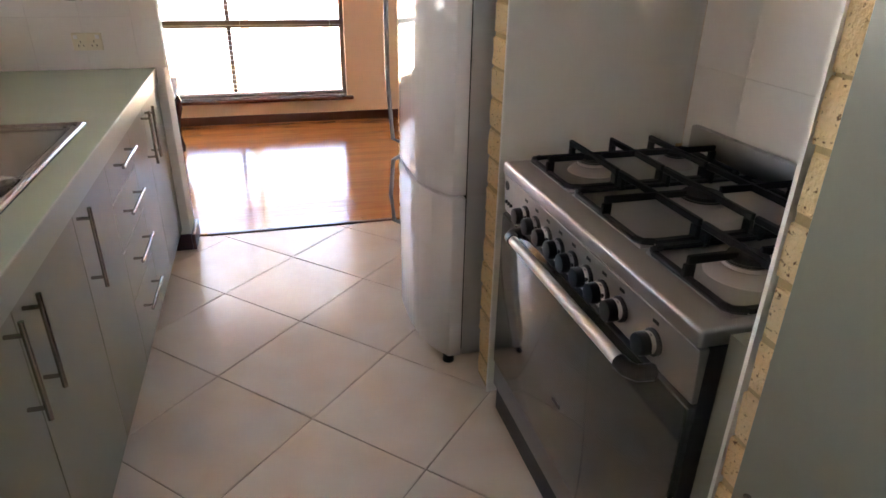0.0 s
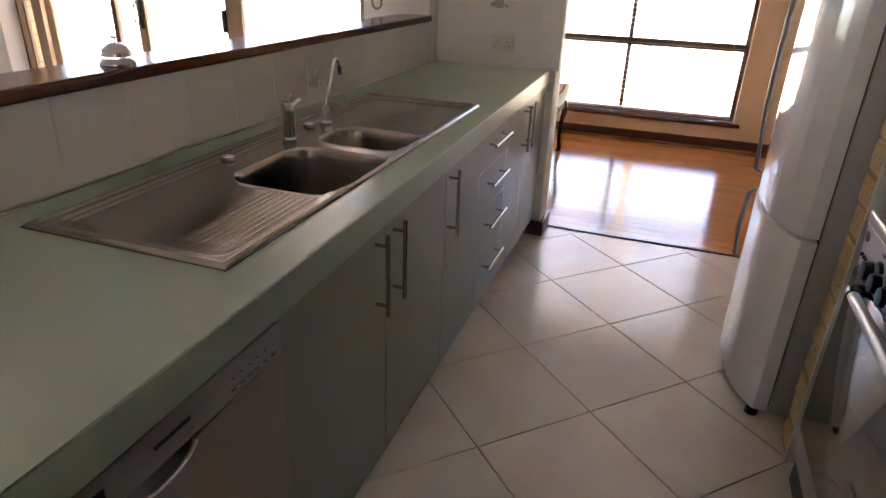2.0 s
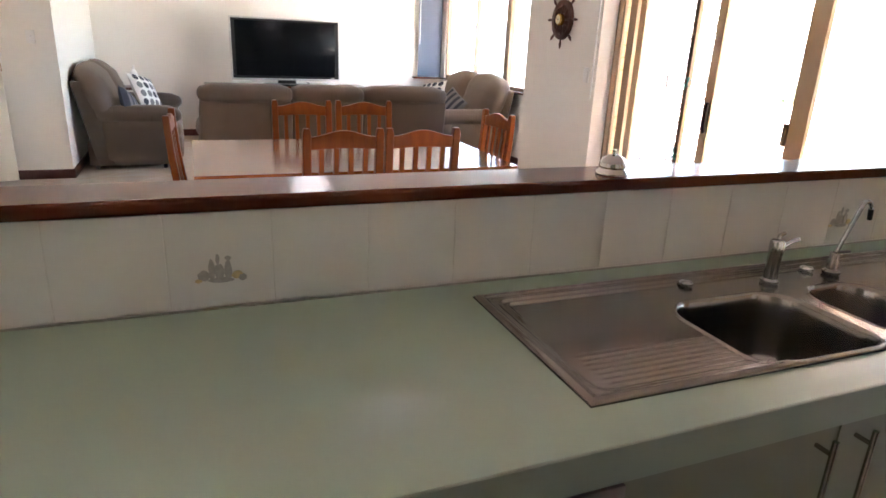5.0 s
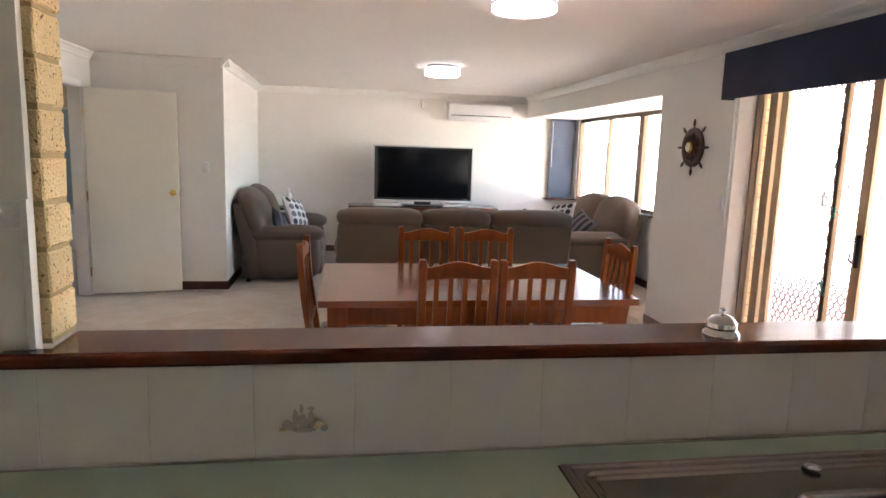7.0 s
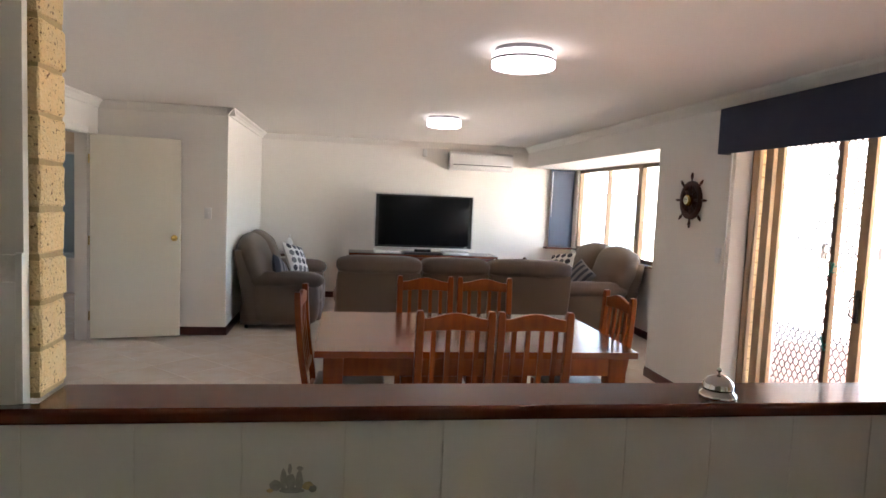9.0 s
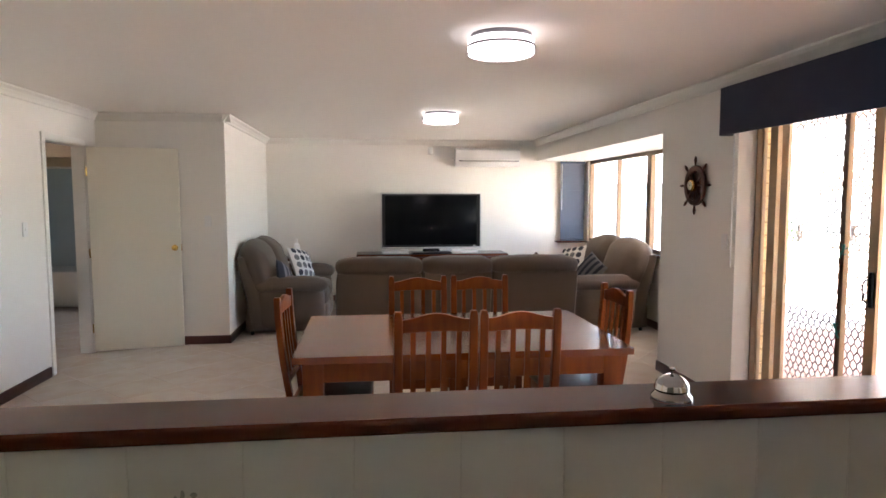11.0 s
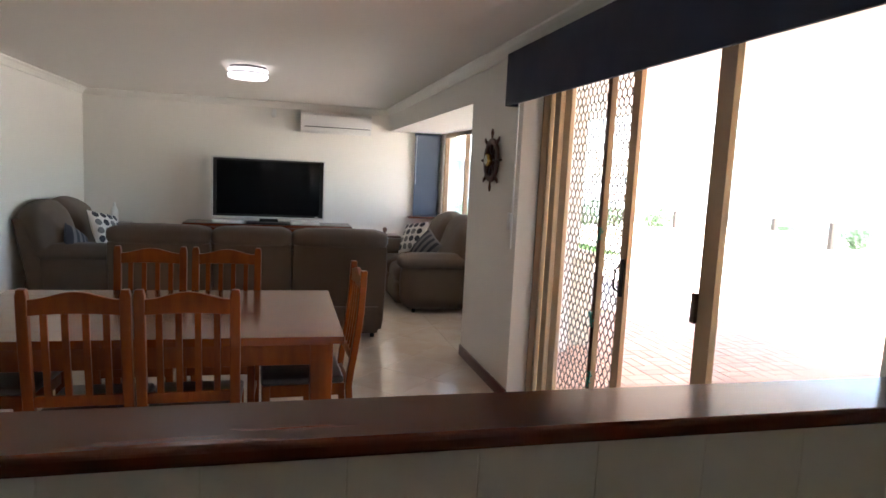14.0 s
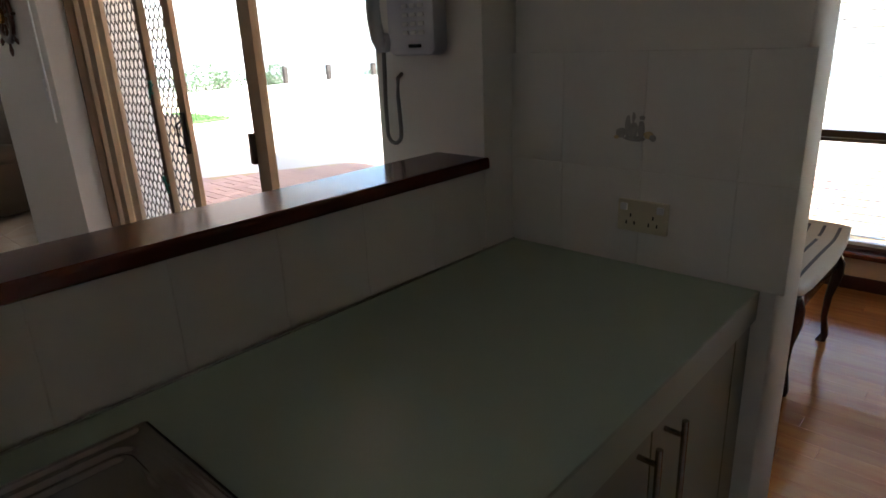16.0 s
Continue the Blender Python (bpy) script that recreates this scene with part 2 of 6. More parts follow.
CUSHG = mat("grey cushion fabric", (0.15, 0.145, 0.15), 0.9, var=0.08, fine=300, bump=0.2)
PRINT = mat("faded grey transfer", (0.36, 0.34, 0.31), 0.345, var=0.3, scale=60)
PRINTY = mat("faded yellow transfer", (0.55, 0.44, 0.24), 0.345, var=0.3, scale=60)
BATHT = mat("blue grey bathroom tile", (0.56, 0.62, 0.65), 0.22, var=0.05, scale=3)
GLASS = glass_mat("window glass")
BAYGLASS = glass_mat("tinted bay glass", (0.925, 0.945, 0.955))
SHEET = sheet_mat("cream translucent sheeting", (0.74, 0.71, 0.63))
TEAL = mat("teal plastic", (0.02, 0.20, 0.15), 0.35, var=0.15)
LAMPON = glow_mat("lamp diffuser", (1.0, 0.97, 1.0), 0.38)
LAMPUP = glow_mat("upper lamp diffuser", (1.0, 0.97, 1.0), 0.22)
DIAL = mat("clock dial", (0.70, 0.66, 0.52), 0.345)


# ---- mesh helpers ----
def bm_box(x0, x1, y0, y1, z0, z1, bevel=0.0, seg=2, bm=None):
    bm = bm or bmesh.new()
    r = bmesh.ops.create_cube(bm, size=1.0, matrix=Matrix.Translation(((x0 + x1) / 2, (y0 + y1) / 2, (z0 + z1) / 2)) @ Matrix.Diagonal((x1 - x0, y1 - y0, z1 - z0, 1)))
    if bevel:
        es = list({e for v in r["verts"] for e in v.link_edges})
        bmesh.ops.bevel(bm, geom=es, offset=bevel, segments=seg, profile=0.5, affect="EDGES")
    return bm


def bm_cyl(r0, r1, a, b, n=20, bm=None, cap=True):
    bm = bm or bmesh.new()
    a, b = Vector(a), Vector(b)
    d = b - a
    m = Matrix.Translation((a + b) / 2) @ d.to_track_quat("Z", "Y").to_matrix().to_4x4()
    bmesh.ops.create_cone(bm, cap_ends=cap, segments=n, radius1=r0, radius2=r1, depth=d.length, matrix=m)
    return bm


def bm_lathe(profile, n=32, bm=None, m=Matrix.Identity(4)):
    """A turned shape round z from (radius, height) pairs."""
    bm = bm or bmesh.new()
    rings = []
    for r, z in profile:
        rings.append([bm.verts.new(m @ Vector((r * math.cos(2 * math.pi * k / n), r * math.sin(2 * math.pi * k / n), z))) for k in range(n)])
    for a, b in zip(rings, rings[1:]):
        for k in range(n):
            bm.faces.new((a[k], a[(k + 1) % n], b[(k + 1) % n], b[k]))
    bm.faces.new(rings[0][::-1])
    bm.faces.new(rings[-1])
    return bm


def bm_prism(pts, axis, lo, hi, bevel=0.0, bm=None):
    """A closed outline of 2-D points pushed along an axis (0, 1 or 2)."""
    bm = bm or bmesh.new()
    def at(p, h):
        q = [0, 0, 0]
        q[axis] = h
        q[(axis + 1) % 3], q[(axis + 2) % 3] = p
        return q
    low = [bm.verts.new(at(p, lo)) for p in pts]
    high = [bm.verts.new(at(p, hi)) for p in pts]
    fs = [bm.faces.new(low[::-1]), bm.faces.new(high)]
    n = len(pts)
    for k in range(n):
        fs.append(bm.faces.new((low[k], low[(k + 1) % n], high[(k + 1) % n], high[k])))
    bmesh.ops.recalc_face_normals(bm, faces=fs)
    if bevel:
        es = list({e for v in low + high for e in v.link_edges})
        bmesh.ops.bevel(bm, geom=es, offset=bevel, segments=2, profile=0.5, affect="EDGES")
    return bm


def bm_tube(points, r, n=10, bm=None, closed=False):
    """A round bar bent along points."""
    bm = bm or bmesh.new()
    P = [Vector(p) for p in points]
    rings, count = [], len(P)
    up = Vector((0.13, 0.21, 0.97))
    for i, p in enumerate(P):
        d = (P[(i + 1) % count] - P[i - 1]) if closed else (P[min(i + 1, count - 1)] - P[max(i - 1, 0)])
        d.normalize()
        a = d.cross(up)
        if a.length < 0.05:
            a = d.cross(Vector((1, 0, 0)))
        a.normalize()
        b = d.cross(a)
        rings.append([bm.verts.new(p + r * (math.cos(2 * math.pi * k / n) * a + math.sin(2 * math.pi * k / n) * b)) for k in range(n)])
    pairs = list(zip(rings, rings[1:])) + ([(rings[-1], rings[0])] if closed else [])
    for a, b in pairs:
        for k in range(n):
            bm.faces.new((a[k], a[(k + 1) % n], b[(k + 1) % n], b[k]))
    if not closed:
        bm.faces.new(rings[0][::-1])
        bm.faces.new(rings[-1])
    bmesh.ops.recalc_face_normals(bm, faces=bm.faces)
    return bm


def to_mesh(name, bm, material, smooth=False):
    me = bpy.data.meshes.new(name)
    if smooth:
        for f in bm.faces:
            f.smooth = True
        if len(bm.faces) < 260:
            # keep wide flat faces flat between their rounded edges
            area = {f: f.calc_area() for f in bm.faces}
            mid = sorted(area.values())[len(area) // 2]
            big = {f for f in bm.faces if area[f] > 8 * mid}
            for f in big:
                if not any(g in big and g is not f and g.normal.angle(f.normal, 0) < 0.66 for e in f.edges for g in e.link_faces):
                    f.smooth = False
    bm.to_mesh(me)
    bm.free()
    me.materials.append(material)
    if smooth:
        try:
            me.set_sharp_from_angle(angle=radians(38))
        except Exception:
            pass
    return me


def part(name, bm, material, parent, label="", smooth=True):
    ob = new(name, to_mesh(name, bm, material, smooth))
    ob.parent = parent
    if label:
        ob["label"] = label
    return ob


def thing(name, label, category, at=(0, 0, 0), rz=0, group="", kind=""):
    ob = new(name)
    ob.empty_display_size = 0.1
    ob.matrix_basis = pose(*at, 0, 0, rz)
    return tagged(ob, label, category, group, kind)


def solid(name, bm, material, label, category, kind="", group="", smooth=True):
    return tagged(new(name, to_mesh(name, bm, material, smooth)), label, category, group, kind)


def shared(name, me, parent, m):
    ob = new(name, me)
    ob.parent = parent
    ob.matrix_basis = m
    return ob


def boxes(*rows, bevel=0.0):
    bm = bmesh.new()
    for r in rows:
        bm_box(*r, bevel=bevel, bm=bm)
    return bm


# ---- structure ----
CEILZ, XE, YN, XW = 2.40, 2.37, 8.95, -2.93
S = "structure"
floor = solid("floor", boxes((-6.0, 2.65, -1.9, 9.9, -0.15, -0.004)), GROUT, "beige ceramic tile floor laid on the diagonal with dark grout", "floor", S)
timber_floor = solid("timber_floor", boxes((2.65, 5.05, -3.4, 0.62, -0.15, -0.012)), DARKGAP, "polished jarrah floorboards with a high gloss", "floor", S)
solid("ceiling", boxes((-6.2, 5.3, -3.6, 10.0, CEILZ, CEILZ + 0.2)), CEIL, "flat white painted plaster ceiling", "ceiling", S)
solid("wall_north", boxes((-1.86, 3.35, YN, YN + 0.2, 0, CEILZ)), PAINT, "off-white painted plaster wall behind the television", "wall", S)
SY0, SY1, SZ = 0.97, 3.602, 2.25
BY0, BZ = 4.745, 2.095
solid("wall_east", boxes((XE, XE + 0.30, 0.607, SY0, 0, CEILZ), (XE, XE + 0.20, SY1, BY0, 0, CEILZ), (XE + 0.20, XE + 0.30, SY1 + 0.13, BY0, 0, CEILZ), (XE, XE + 0.30, SY0, SY1, SZ, CEILZ),
                         (XE, XE + 0.30, BY0, YN, BZ, CEILZ)), PAINT, "off-white plaster wall with the sliding door opening", "wall", S)
solid("wall_kitchen_end", boxes((2.49, 2.67, -0.035, 0.607, 0, CEILZ), bevel=0.012), PAINT, "cream painted end wall of the kitchen", "wall", S)
DY0, DY1, DZ = 5.235, 6.025, 2.06
solid("wall_west", boxes((XW - 0.11, XW, 0.77, DY0, 0, CEILZ), (XW - 0.11, XW, DY1, 6.28, 0, CEILZ), (XW - 0.11, XW, DY0, DY1, DZ, CEILZ)),
      PAINT, "off-white plaster wall with an internal doorway", "wall", S)
solid("wall_recess", boxes((XW - 0.11, -1.66, 6.28, 6.40, 0, CEILZ), (-1.86, -1.66, 6.40, YN, 0, CEILZ)), PAINT, "off-white plaster return wall with a light switch", "wall", S)
solid("wall_bar_side", boxes((-3.04, -1.115, 0.64, 0.77, 0, CEILZ), (-1.115, -1.02, 0.64, 0.66, 0, CEILZ)), PAINT, "grey-green painted wall beside the bar opening", "wall", S)
solid("wall_bar", boxes((-1.115, XE, 0.619, 0.74, 0, 1.1)), PAINT, "low plaster wall under the jarrah bar ledge", "wall", S)
# the narrow high slot is an addition, out of view, to brighten the kitchen
solid("wall_kitchen_west", boxes((-2.3, -2.15, -1.9, -0.9, 0, CEILZ), (-2.3, -2.15, -0.9, -0.72, 0, 1.48), (-2.3, -2.15, -0.9, -0.72, 2.1, CEILZ), (-2.3, -2.15, -0.72, 0.64, 0, CEILZ)), PAINT, "painted plaster wall at the end of the kitchen with an added light slot", "wall", S)
solid("wall_kitchen_south", boxes((-2.3, 2.65, -1.95, -1.80, 0, CEILZ), (-0.02, 1.045, -1.80, -1.731, 0, CEILZ)), PAINT, "painted kitchen wall behind the stove and fridge", "wall", S)
solid("wall_dining_north", boxes((2.67, 5.25, 0.62, 0.80, 0, CEILZ)), PEACH, "peach painted dining room wall", "wall", S)
solid("wall_dining_south", boxes((2.5, 5.25, -3.55, -3.40, 0, CEILZ), (2.5, 2.65, -3.40, -1.95, 0, CEILZ)), PEACH, "peach painted dining room wall", "wall", S)
WY0, WY1, WZ0, WZ1 = -1.15, 1.2, 0.20, 2.02
XD = 5.05
solid("wall_dining_east", boxes((XD, XD + 0.2, -3.4, WY0, 0, CEILZ), (XD, XD + 0.2, WY0, 0.62, 0, WZ0), (XD, XD + 0.2, WY0, 0.62, WZ1, CEILZ)),
      PEACH, "peach painted wall round the dining window", "wall", S)
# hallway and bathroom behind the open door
# hidden gap at y 5.4 to 6.2 is added to let daylight into the hall
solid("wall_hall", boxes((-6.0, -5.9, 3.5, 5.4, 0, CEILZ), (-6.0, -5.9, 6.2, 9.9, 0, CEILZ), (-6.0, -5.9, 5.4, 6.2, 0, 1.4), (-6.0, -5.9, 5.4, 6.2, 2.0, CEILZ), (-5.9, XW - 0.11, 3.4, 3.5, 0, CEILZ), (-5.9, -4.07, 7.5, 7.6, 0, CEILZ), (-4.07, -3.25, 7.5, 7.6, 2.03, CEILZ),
                         (-3.25, -1.86, 7.5, 7.6, 0, CEILZ), (-5.9, -1.86, 9.8, 9.9, 0, CEILZ)), HALLP, "beige painted hallway walls with an added unseen light opening", "wall", S)
solid("bathroom_tiling", boxes((-5.9, -1.86, 9.74, 9.796, 0.004, 2.0)), BATHT, "blue-grey tiled bathroom wall", "wall", S)
# bay
BX = 3.15
solid("wall_bay", boxes((BX, BX + 0.2, BY0, 8.95, 0, 0.85), (XE + 0.30, BX, BY0 - 0.1, BY0, 0, BZ), (XE + 0.30, BX + 0.2, BY0 - 0.1, 8.95, BZ, BZ + 0.15), (BX, BX + 0.2, BY0 - 0.1, BY0 + 0.12, 0.85, BZ), (BX, BX + 0.2, 8.80, 8.95, 0.85, BZ)),
      PAINT, "white plaster bay window recess", "wall", S)
# the last box is extra eave, added to hold sky light off the bay
solid("roof", boxes((-6.3, XD + 0.8, -3.7, 0.80 + 0.5, CEILZ + 0.2, CEILZ + 0.3), (-6.3, BX + 0.7, 1.3, 10.1, CEILZ + 0.2, CEILZ + 0.3), (BX + 0.7, BX + 1.3, 7.1, 10.1, CEILZ + 0.2, CEILZ + 0.3)), ROOFM, "flat eaves lining over the house with an added strip shading the bay", "roof", S)


def cornice(name, a, b, n):
    """A scotia run from a to b with its back to a wall; n is the way into the room."""
    a, b, n = Vector((*a, 0)), Vector((*b, 0)), Vector((*n, 0))
    prof = [(0, 0), (0.075, 0), (0.072, 0.012), (0.045, 0.028), (0.024, 0.05), (0.012, 0.072), (0, 0.078)]
    bm = bmesh.new()
    ends = [[bm.verts.new(p + n * u + Vector((0, 0, CEILZ - 0.001 - v))) for u, v in prof] for p in (a, b)]
    k = len(prof)
    for i in range(k):
        bm.faces.new((ends[0][i], ends[0][(i + 1) % k], ends[1][(i + 1) % k], ends[1][i]))
    bm.faces.new(ends[0])
    bm.faces.new(ends[1][::-1])
    bmesh.ops.recalc_face_normals(bm, faces=bm.faces)
    return solid(name, bm, TRIMW, "white plaster cove cornice", "cornice", S, smooth=False)


cornice("cornice_north", (-1.66, YN), (XE, YN), (0, -1))
cornice("cornice_east", (XE, 0.78), (XE, YN), (-1, 0))
cornice("cornice_west", (XW, 0.78), (XW, 6.28), (1, 0))
cornice("cornice_recess", (XW, 6.28), (-1.66 + 0.07, 6.28), (0, -1))
cornice("cornice_return", (-1.66, 6.28 - 0.07), (-1.66, YN), (1, 0))
cornice("cornice_dining", (XD, -3.4), (XD, 0.62), (-1, 0))


def skirting(name, x0, x1, y0, y1, h=0.09):
    return solid(name, bm_box(x0, x1, y0, y1, 0.001, h, 0.004), SKIRT, "dark jarrah skirting board", "skirting board", S)


SK = 0.016
skirting("baseboard_nib", XE - SK, XE, SY1, BY0)
skirting("baseboard_bar", XE - SK, XE, 0.76, SY0 - 0.02)
skirting("baseboard_nib_end", XE, XE + 0.30, BY0, BY0 + SK)
skirting("baseboard_north", -1.66, 3.15, YN - SK, YN)
skirting("baseboard_return", -1.66, -1.66 + SK, 6.28 - SK, YN - SK)
skirting("baseboard_recess", XW, -1.66 + SK, 6.28 - SK, 6.28)
skirting("baseboard_west", XW, XW + SK, 0.78, DY0 - 0.07)
skirting("baseboard_bay", 3.15 - SK, 3.15, BY0 + 0.02, YN - SK)
skirting("baseboard_dining", XD - SK, XD, -3.4, 0.62, 0.075)
skirting("baseboard_kitchen_end", 2.474, 2.69, -0.053, -0.035, 0.085)
skirting("baseboard_kitchen_return", 2.474, 2.49, -0.035, 0.084, 0.085)
skirting("baseboard_hall", -5.9, -4.07, 7.484, 7.5)
solid("floor_threshold", bm_box(2.635, 2.665, -1.12, -0.09, -0.003, 0.006, 0.003), SKIRT, "dark timber threshold strip between tile and boards", "threshold", S)


# ---- kitchen ----
def bar_handle(parent, x0, z0, x1, z1, y_face, reach=0.033, r=0.0055):
    """A round bar handle on two posts, along x or z, in front of a face that looks to -y."""
    a, b = Vector((x0, y_face - reach, z0)), Vector((x1, y_face - reach, z1))
    d = (b - a).normalized()
    bm = bm_cyl(r, r, a, b, 12)
    for p in (a + d * 0.028, b - d * 0.028):
        bm_cyl(0.0045, 0.0045, p, p + Vector((0, reach, 0)), 10, bm)
    return part("handle", bm, HANDLEM, parent, "slim satin steel bar handle")


def front(name, parent, x0, x1, z0, z1, y=0.005, m=None):
    return part(name, bm_box(x0 + 0.0019, x1 - 0.0019, y, y + 0.017, z0 + 0.0019, z1 - 0.0019, 0.0008, 1), m or CAB, parent, smooth=False)


def base_unit(label, x0, x1, top=0.835):
    c = thing("base_cabinet", label, "cabinet", (0, 0, 0), group="base cabinets under the bench")
    part("body", boxes((x0, x1, 0.03, 0.595, 0.10, top)), CAB, c, smooth=False)
    # solid near-black sheet that paints the shade in the door joints
    part("shadow_gap", boxes((x0 + 0.001, x1 - 0.001, 0.0235, 0.0295, 0.105, 0.833)), DARKGAP, c, "dark sheet for the shade behind the doors", smooth=False)
    part("kickboard", boxes((x0, x1, 0.085, 0.10, 0.001, 0.10)), CAB, c, smooth=False)
    return c


u = base_unit("grey-green laminate base cabinet beside the dishwasher", -2.14, -0.60)
front("door", u, -2.14, -1.37, 0.11, 0.825)
front("door", u, -1.37, -0.60, 0.11, 0.825)
u = base_unit("grey-green laminate double-door sink cabinet with tall bar handles", 0.045, 0.95, 0.655)
d = front("door", u, 0.045, 0.509, 0.11, 0.825)
bar_handle(d, 0.455, 0.585, 0.455, 0.80, 0.005)
d = front("door", u, 0.509, 0.95, 0.11, 0.825)
bar_handle(d, 0.557, 0.585, 0.557, 0.80, 0.005)
u = base_unit("grey-green laminate single-door base cabinet", 0.95, 1.33, 0.655)
d = front("door", u, 0.95, 1.33, 0.11, 0.825)
bar_handle(d, 0.98, 0.59, 0.98, 0.81, 0.005)
u = base_unit("grey-green laminate four-drawer unit with horizontal handles", 1.33, 1.72)
for z0, z1 in ((0.685, 0.825), (0.52, 0.685), (0.347, 0.52), (0.11, 0.347)):
    d = front("drawer", u, 1.33, 1.72, z0, z1)
    zc = (z0 + z1) / 2 + (0.02 if z0 > 0.3 else 0.045)
    bar_handle(d, 1.41, zc, 1.645, zc, 0.005)
u = base_unit("grey-green laminate double-door corner base cabinet", 1.72, 2.488)
d = front("door", u, 1.72, 2.032, 0.11, 0.825)
bar_handle(d, 1.985, 0.61, 1.985, 0.818, 0.005)
d = front("door", u, 2.032, 2.40, 0.11, 0.825)
bar_handle(d, 2.08, 0.61, 2.08, 0.818, 0.005)
front("filler", u, 2.40, 2.486, 0.11, 0.825)


def worktop():
    c = thing("worktop", "pale green laminate worktop with a square front edge", "worktop")
    # the front runs a little out of square with the back wall
    def tapered(pts):
        bm = bm_prism(pts, 0, -2.148, 2.488)
        for v in bm.verts:
            if v.co.y < 0:
                v.co.y += 0.0125 * v.co.x - 0.016
        return bm
    part("top", tapered([(0.078, 0.832), (0.078, 0.9), (-0.0145, 0.9), (-0.0145, 0.832)]), GREEN, c, smooth=False)
    # front edge in a darker green that paints in its shade
    part("front_edge", tapered([(-0.0143, 0.8325), (-0.0143, 0.8992), (-0.0165, 0.8992), (-0.018, 0.8975), (-0.018, 0.834), (-0.0165, 0.8325)]), EDGESHADE, c, "square laminate front edge coloured darker for shade", smooth=False)
    for r in ((-2.148, 0.006, 0.078, 0.605), (1.466, 2.488, 0.078, 0.605), (0.006, 1.466, 0.510, 0.605)):
        part("top", bm_box(*r, 0.86, 0.9), GREEN, c, smooth=False)
    part("sealant", boxes((-2.148, 2.488, 0.600, 0.6055, 0.9, 0.903)), mat("grey sealant", (0.32, 0.31, 0.27), 0.6), c, "grey sealant line", smooth=False)
    return c


worktop()


def rr(x, y, cx, cy, hx, hy, r):
    """Distance to a rounded rectangle, negative inside."""
    qx, qy = abs(x - cx) - hx + r, abs(y - cy) - hy + r
    return math.hypot(max(qx, 0), max(qy, 0)) + min(max(qx, qy), 0) - r


def smooth01(v):
    v = min(1.0, max(0.0, v))
    return v * v * (3 - 2 * v)


def sink():
    c = thing("sink", "stainless steel double-bowl sink with two ribbed drainers", "sink")
    X0, X1, Y0, Y1 = 0.0, 1.476, 0.064, 0.518
    def height(x, y):
        e = min(x - X0, X1 - x, y - Y0, Y1 - y)
        z = 0.901 + 0.008 * smooth01(e / 0.005) - 0.005 * smooth01((e - 0.013) / 0.008)
        d = rr(x, y, 0.738, 0.291, 0.710, 0.200, 0.04)
        z -= 0.0065 * smooth01(-d / 0.014)
        z += 0.0055 * math.exp(-((d + 0.022) / 0.0055) ** 2) * smooth01((y - 0.36) / 0.06)
        z += 0.0010 * math.cos(y * 2 * math.pi / 0.0165) * smooth01((0.235 - y) / 0.03) * smooth01((y - 0.085) / 0.015) * smooth01((x - 0.06) / 0.05) * smooth01((0.385 - x) / 0.02)
        for cx, hx, cy, hy, dep in ((0.558, 0.166, 0.222, 0.148, 0.185), (0.886, 0.101, 0.222, 0.140, 0.16)):
            d = rr(x, y, cx, cy, hx, hy, 0.075)
            z -= dep * (0.78 * smooth01((0.003 - d) / 0.026) + 0.22 * smooth01(-(d + 0.004) / 0.07))
            z += 0.0025 * smooth01(1 - abs(d - 0.008) / 0.006)
            q = math.hypot(x - cx, y - cy)
            z -= 0.012 * smooth01((0.045 - q) / 0.008) if q < 0.06 else 0
        return z
    nx, ny = 420, 132
    vs = [(X0 + (X1 - X0) * i / nx, Y0 + (Y1 - Y0) * j / ny) for j in range(ny + 1) for i in range(nx + 1)]
    verts = [(x, y, height(x, y)) for x, y in vs]
    faces = [(j * (nx + 1) + i, j * (nx + 1) + i + 1, (j + 1) * (nx + 1) + i + 1, (j + 1) * (nx + 1) + i) for j in range(ny) for i in range(nx)]
    me = bpy.data.meshes.new("basin")
    me.from_pydata(verts, [], faces)
    me.materials.append(STEEL)
    me.shade_smooth()
    b = new("basin", me)
    b.parent = c
    # near-black strip round the sink draws the rim's shadow line
    g = 0.0022
    part("gasket", boxes((X0 - g, X1 + g, Y0 - g, Y0, 0.9002, 0.9022), (X0 - g, X1 + g, Y1, Y1 + g, 0.9002, 0.9022), (X0 - g, X0, Y0, Y1, 0.9002, 0.9022), (X1, X1 + g, Y0, Y1, 0.9002, 0.9022)), DARKGAP, c, "dark strip for the shadow line round the rim", smooth=False)
    for cx, dep in ((0.558, 0.185), (0.886, 0.16)):
        z = 0.905 - dep - 0.008
        bm = bm_lathe([(0.036, z - 0.01), (0.036, z + 0.002), (0.026, z + 0.002), (0.022, z - 0.006), (0.002, z - 0.006)], 24, m=Matrix.Translation((cx, 0.222, 0)))
        part("drain", bm, CHROME, c, "chrome basket drain")
    for x in (0.60, 1.00):
        part("tap_hole_cap", bm_lathe([(0.017, 0.0), (0.017, 0.004), (0.012, 0.008), (0.001, 0.009)], 20, m=Matrix.Translation((x - 0.07, 0.455, 0.903))), CHROME, c, "chrome tap-hole cap")
    return c


sink()


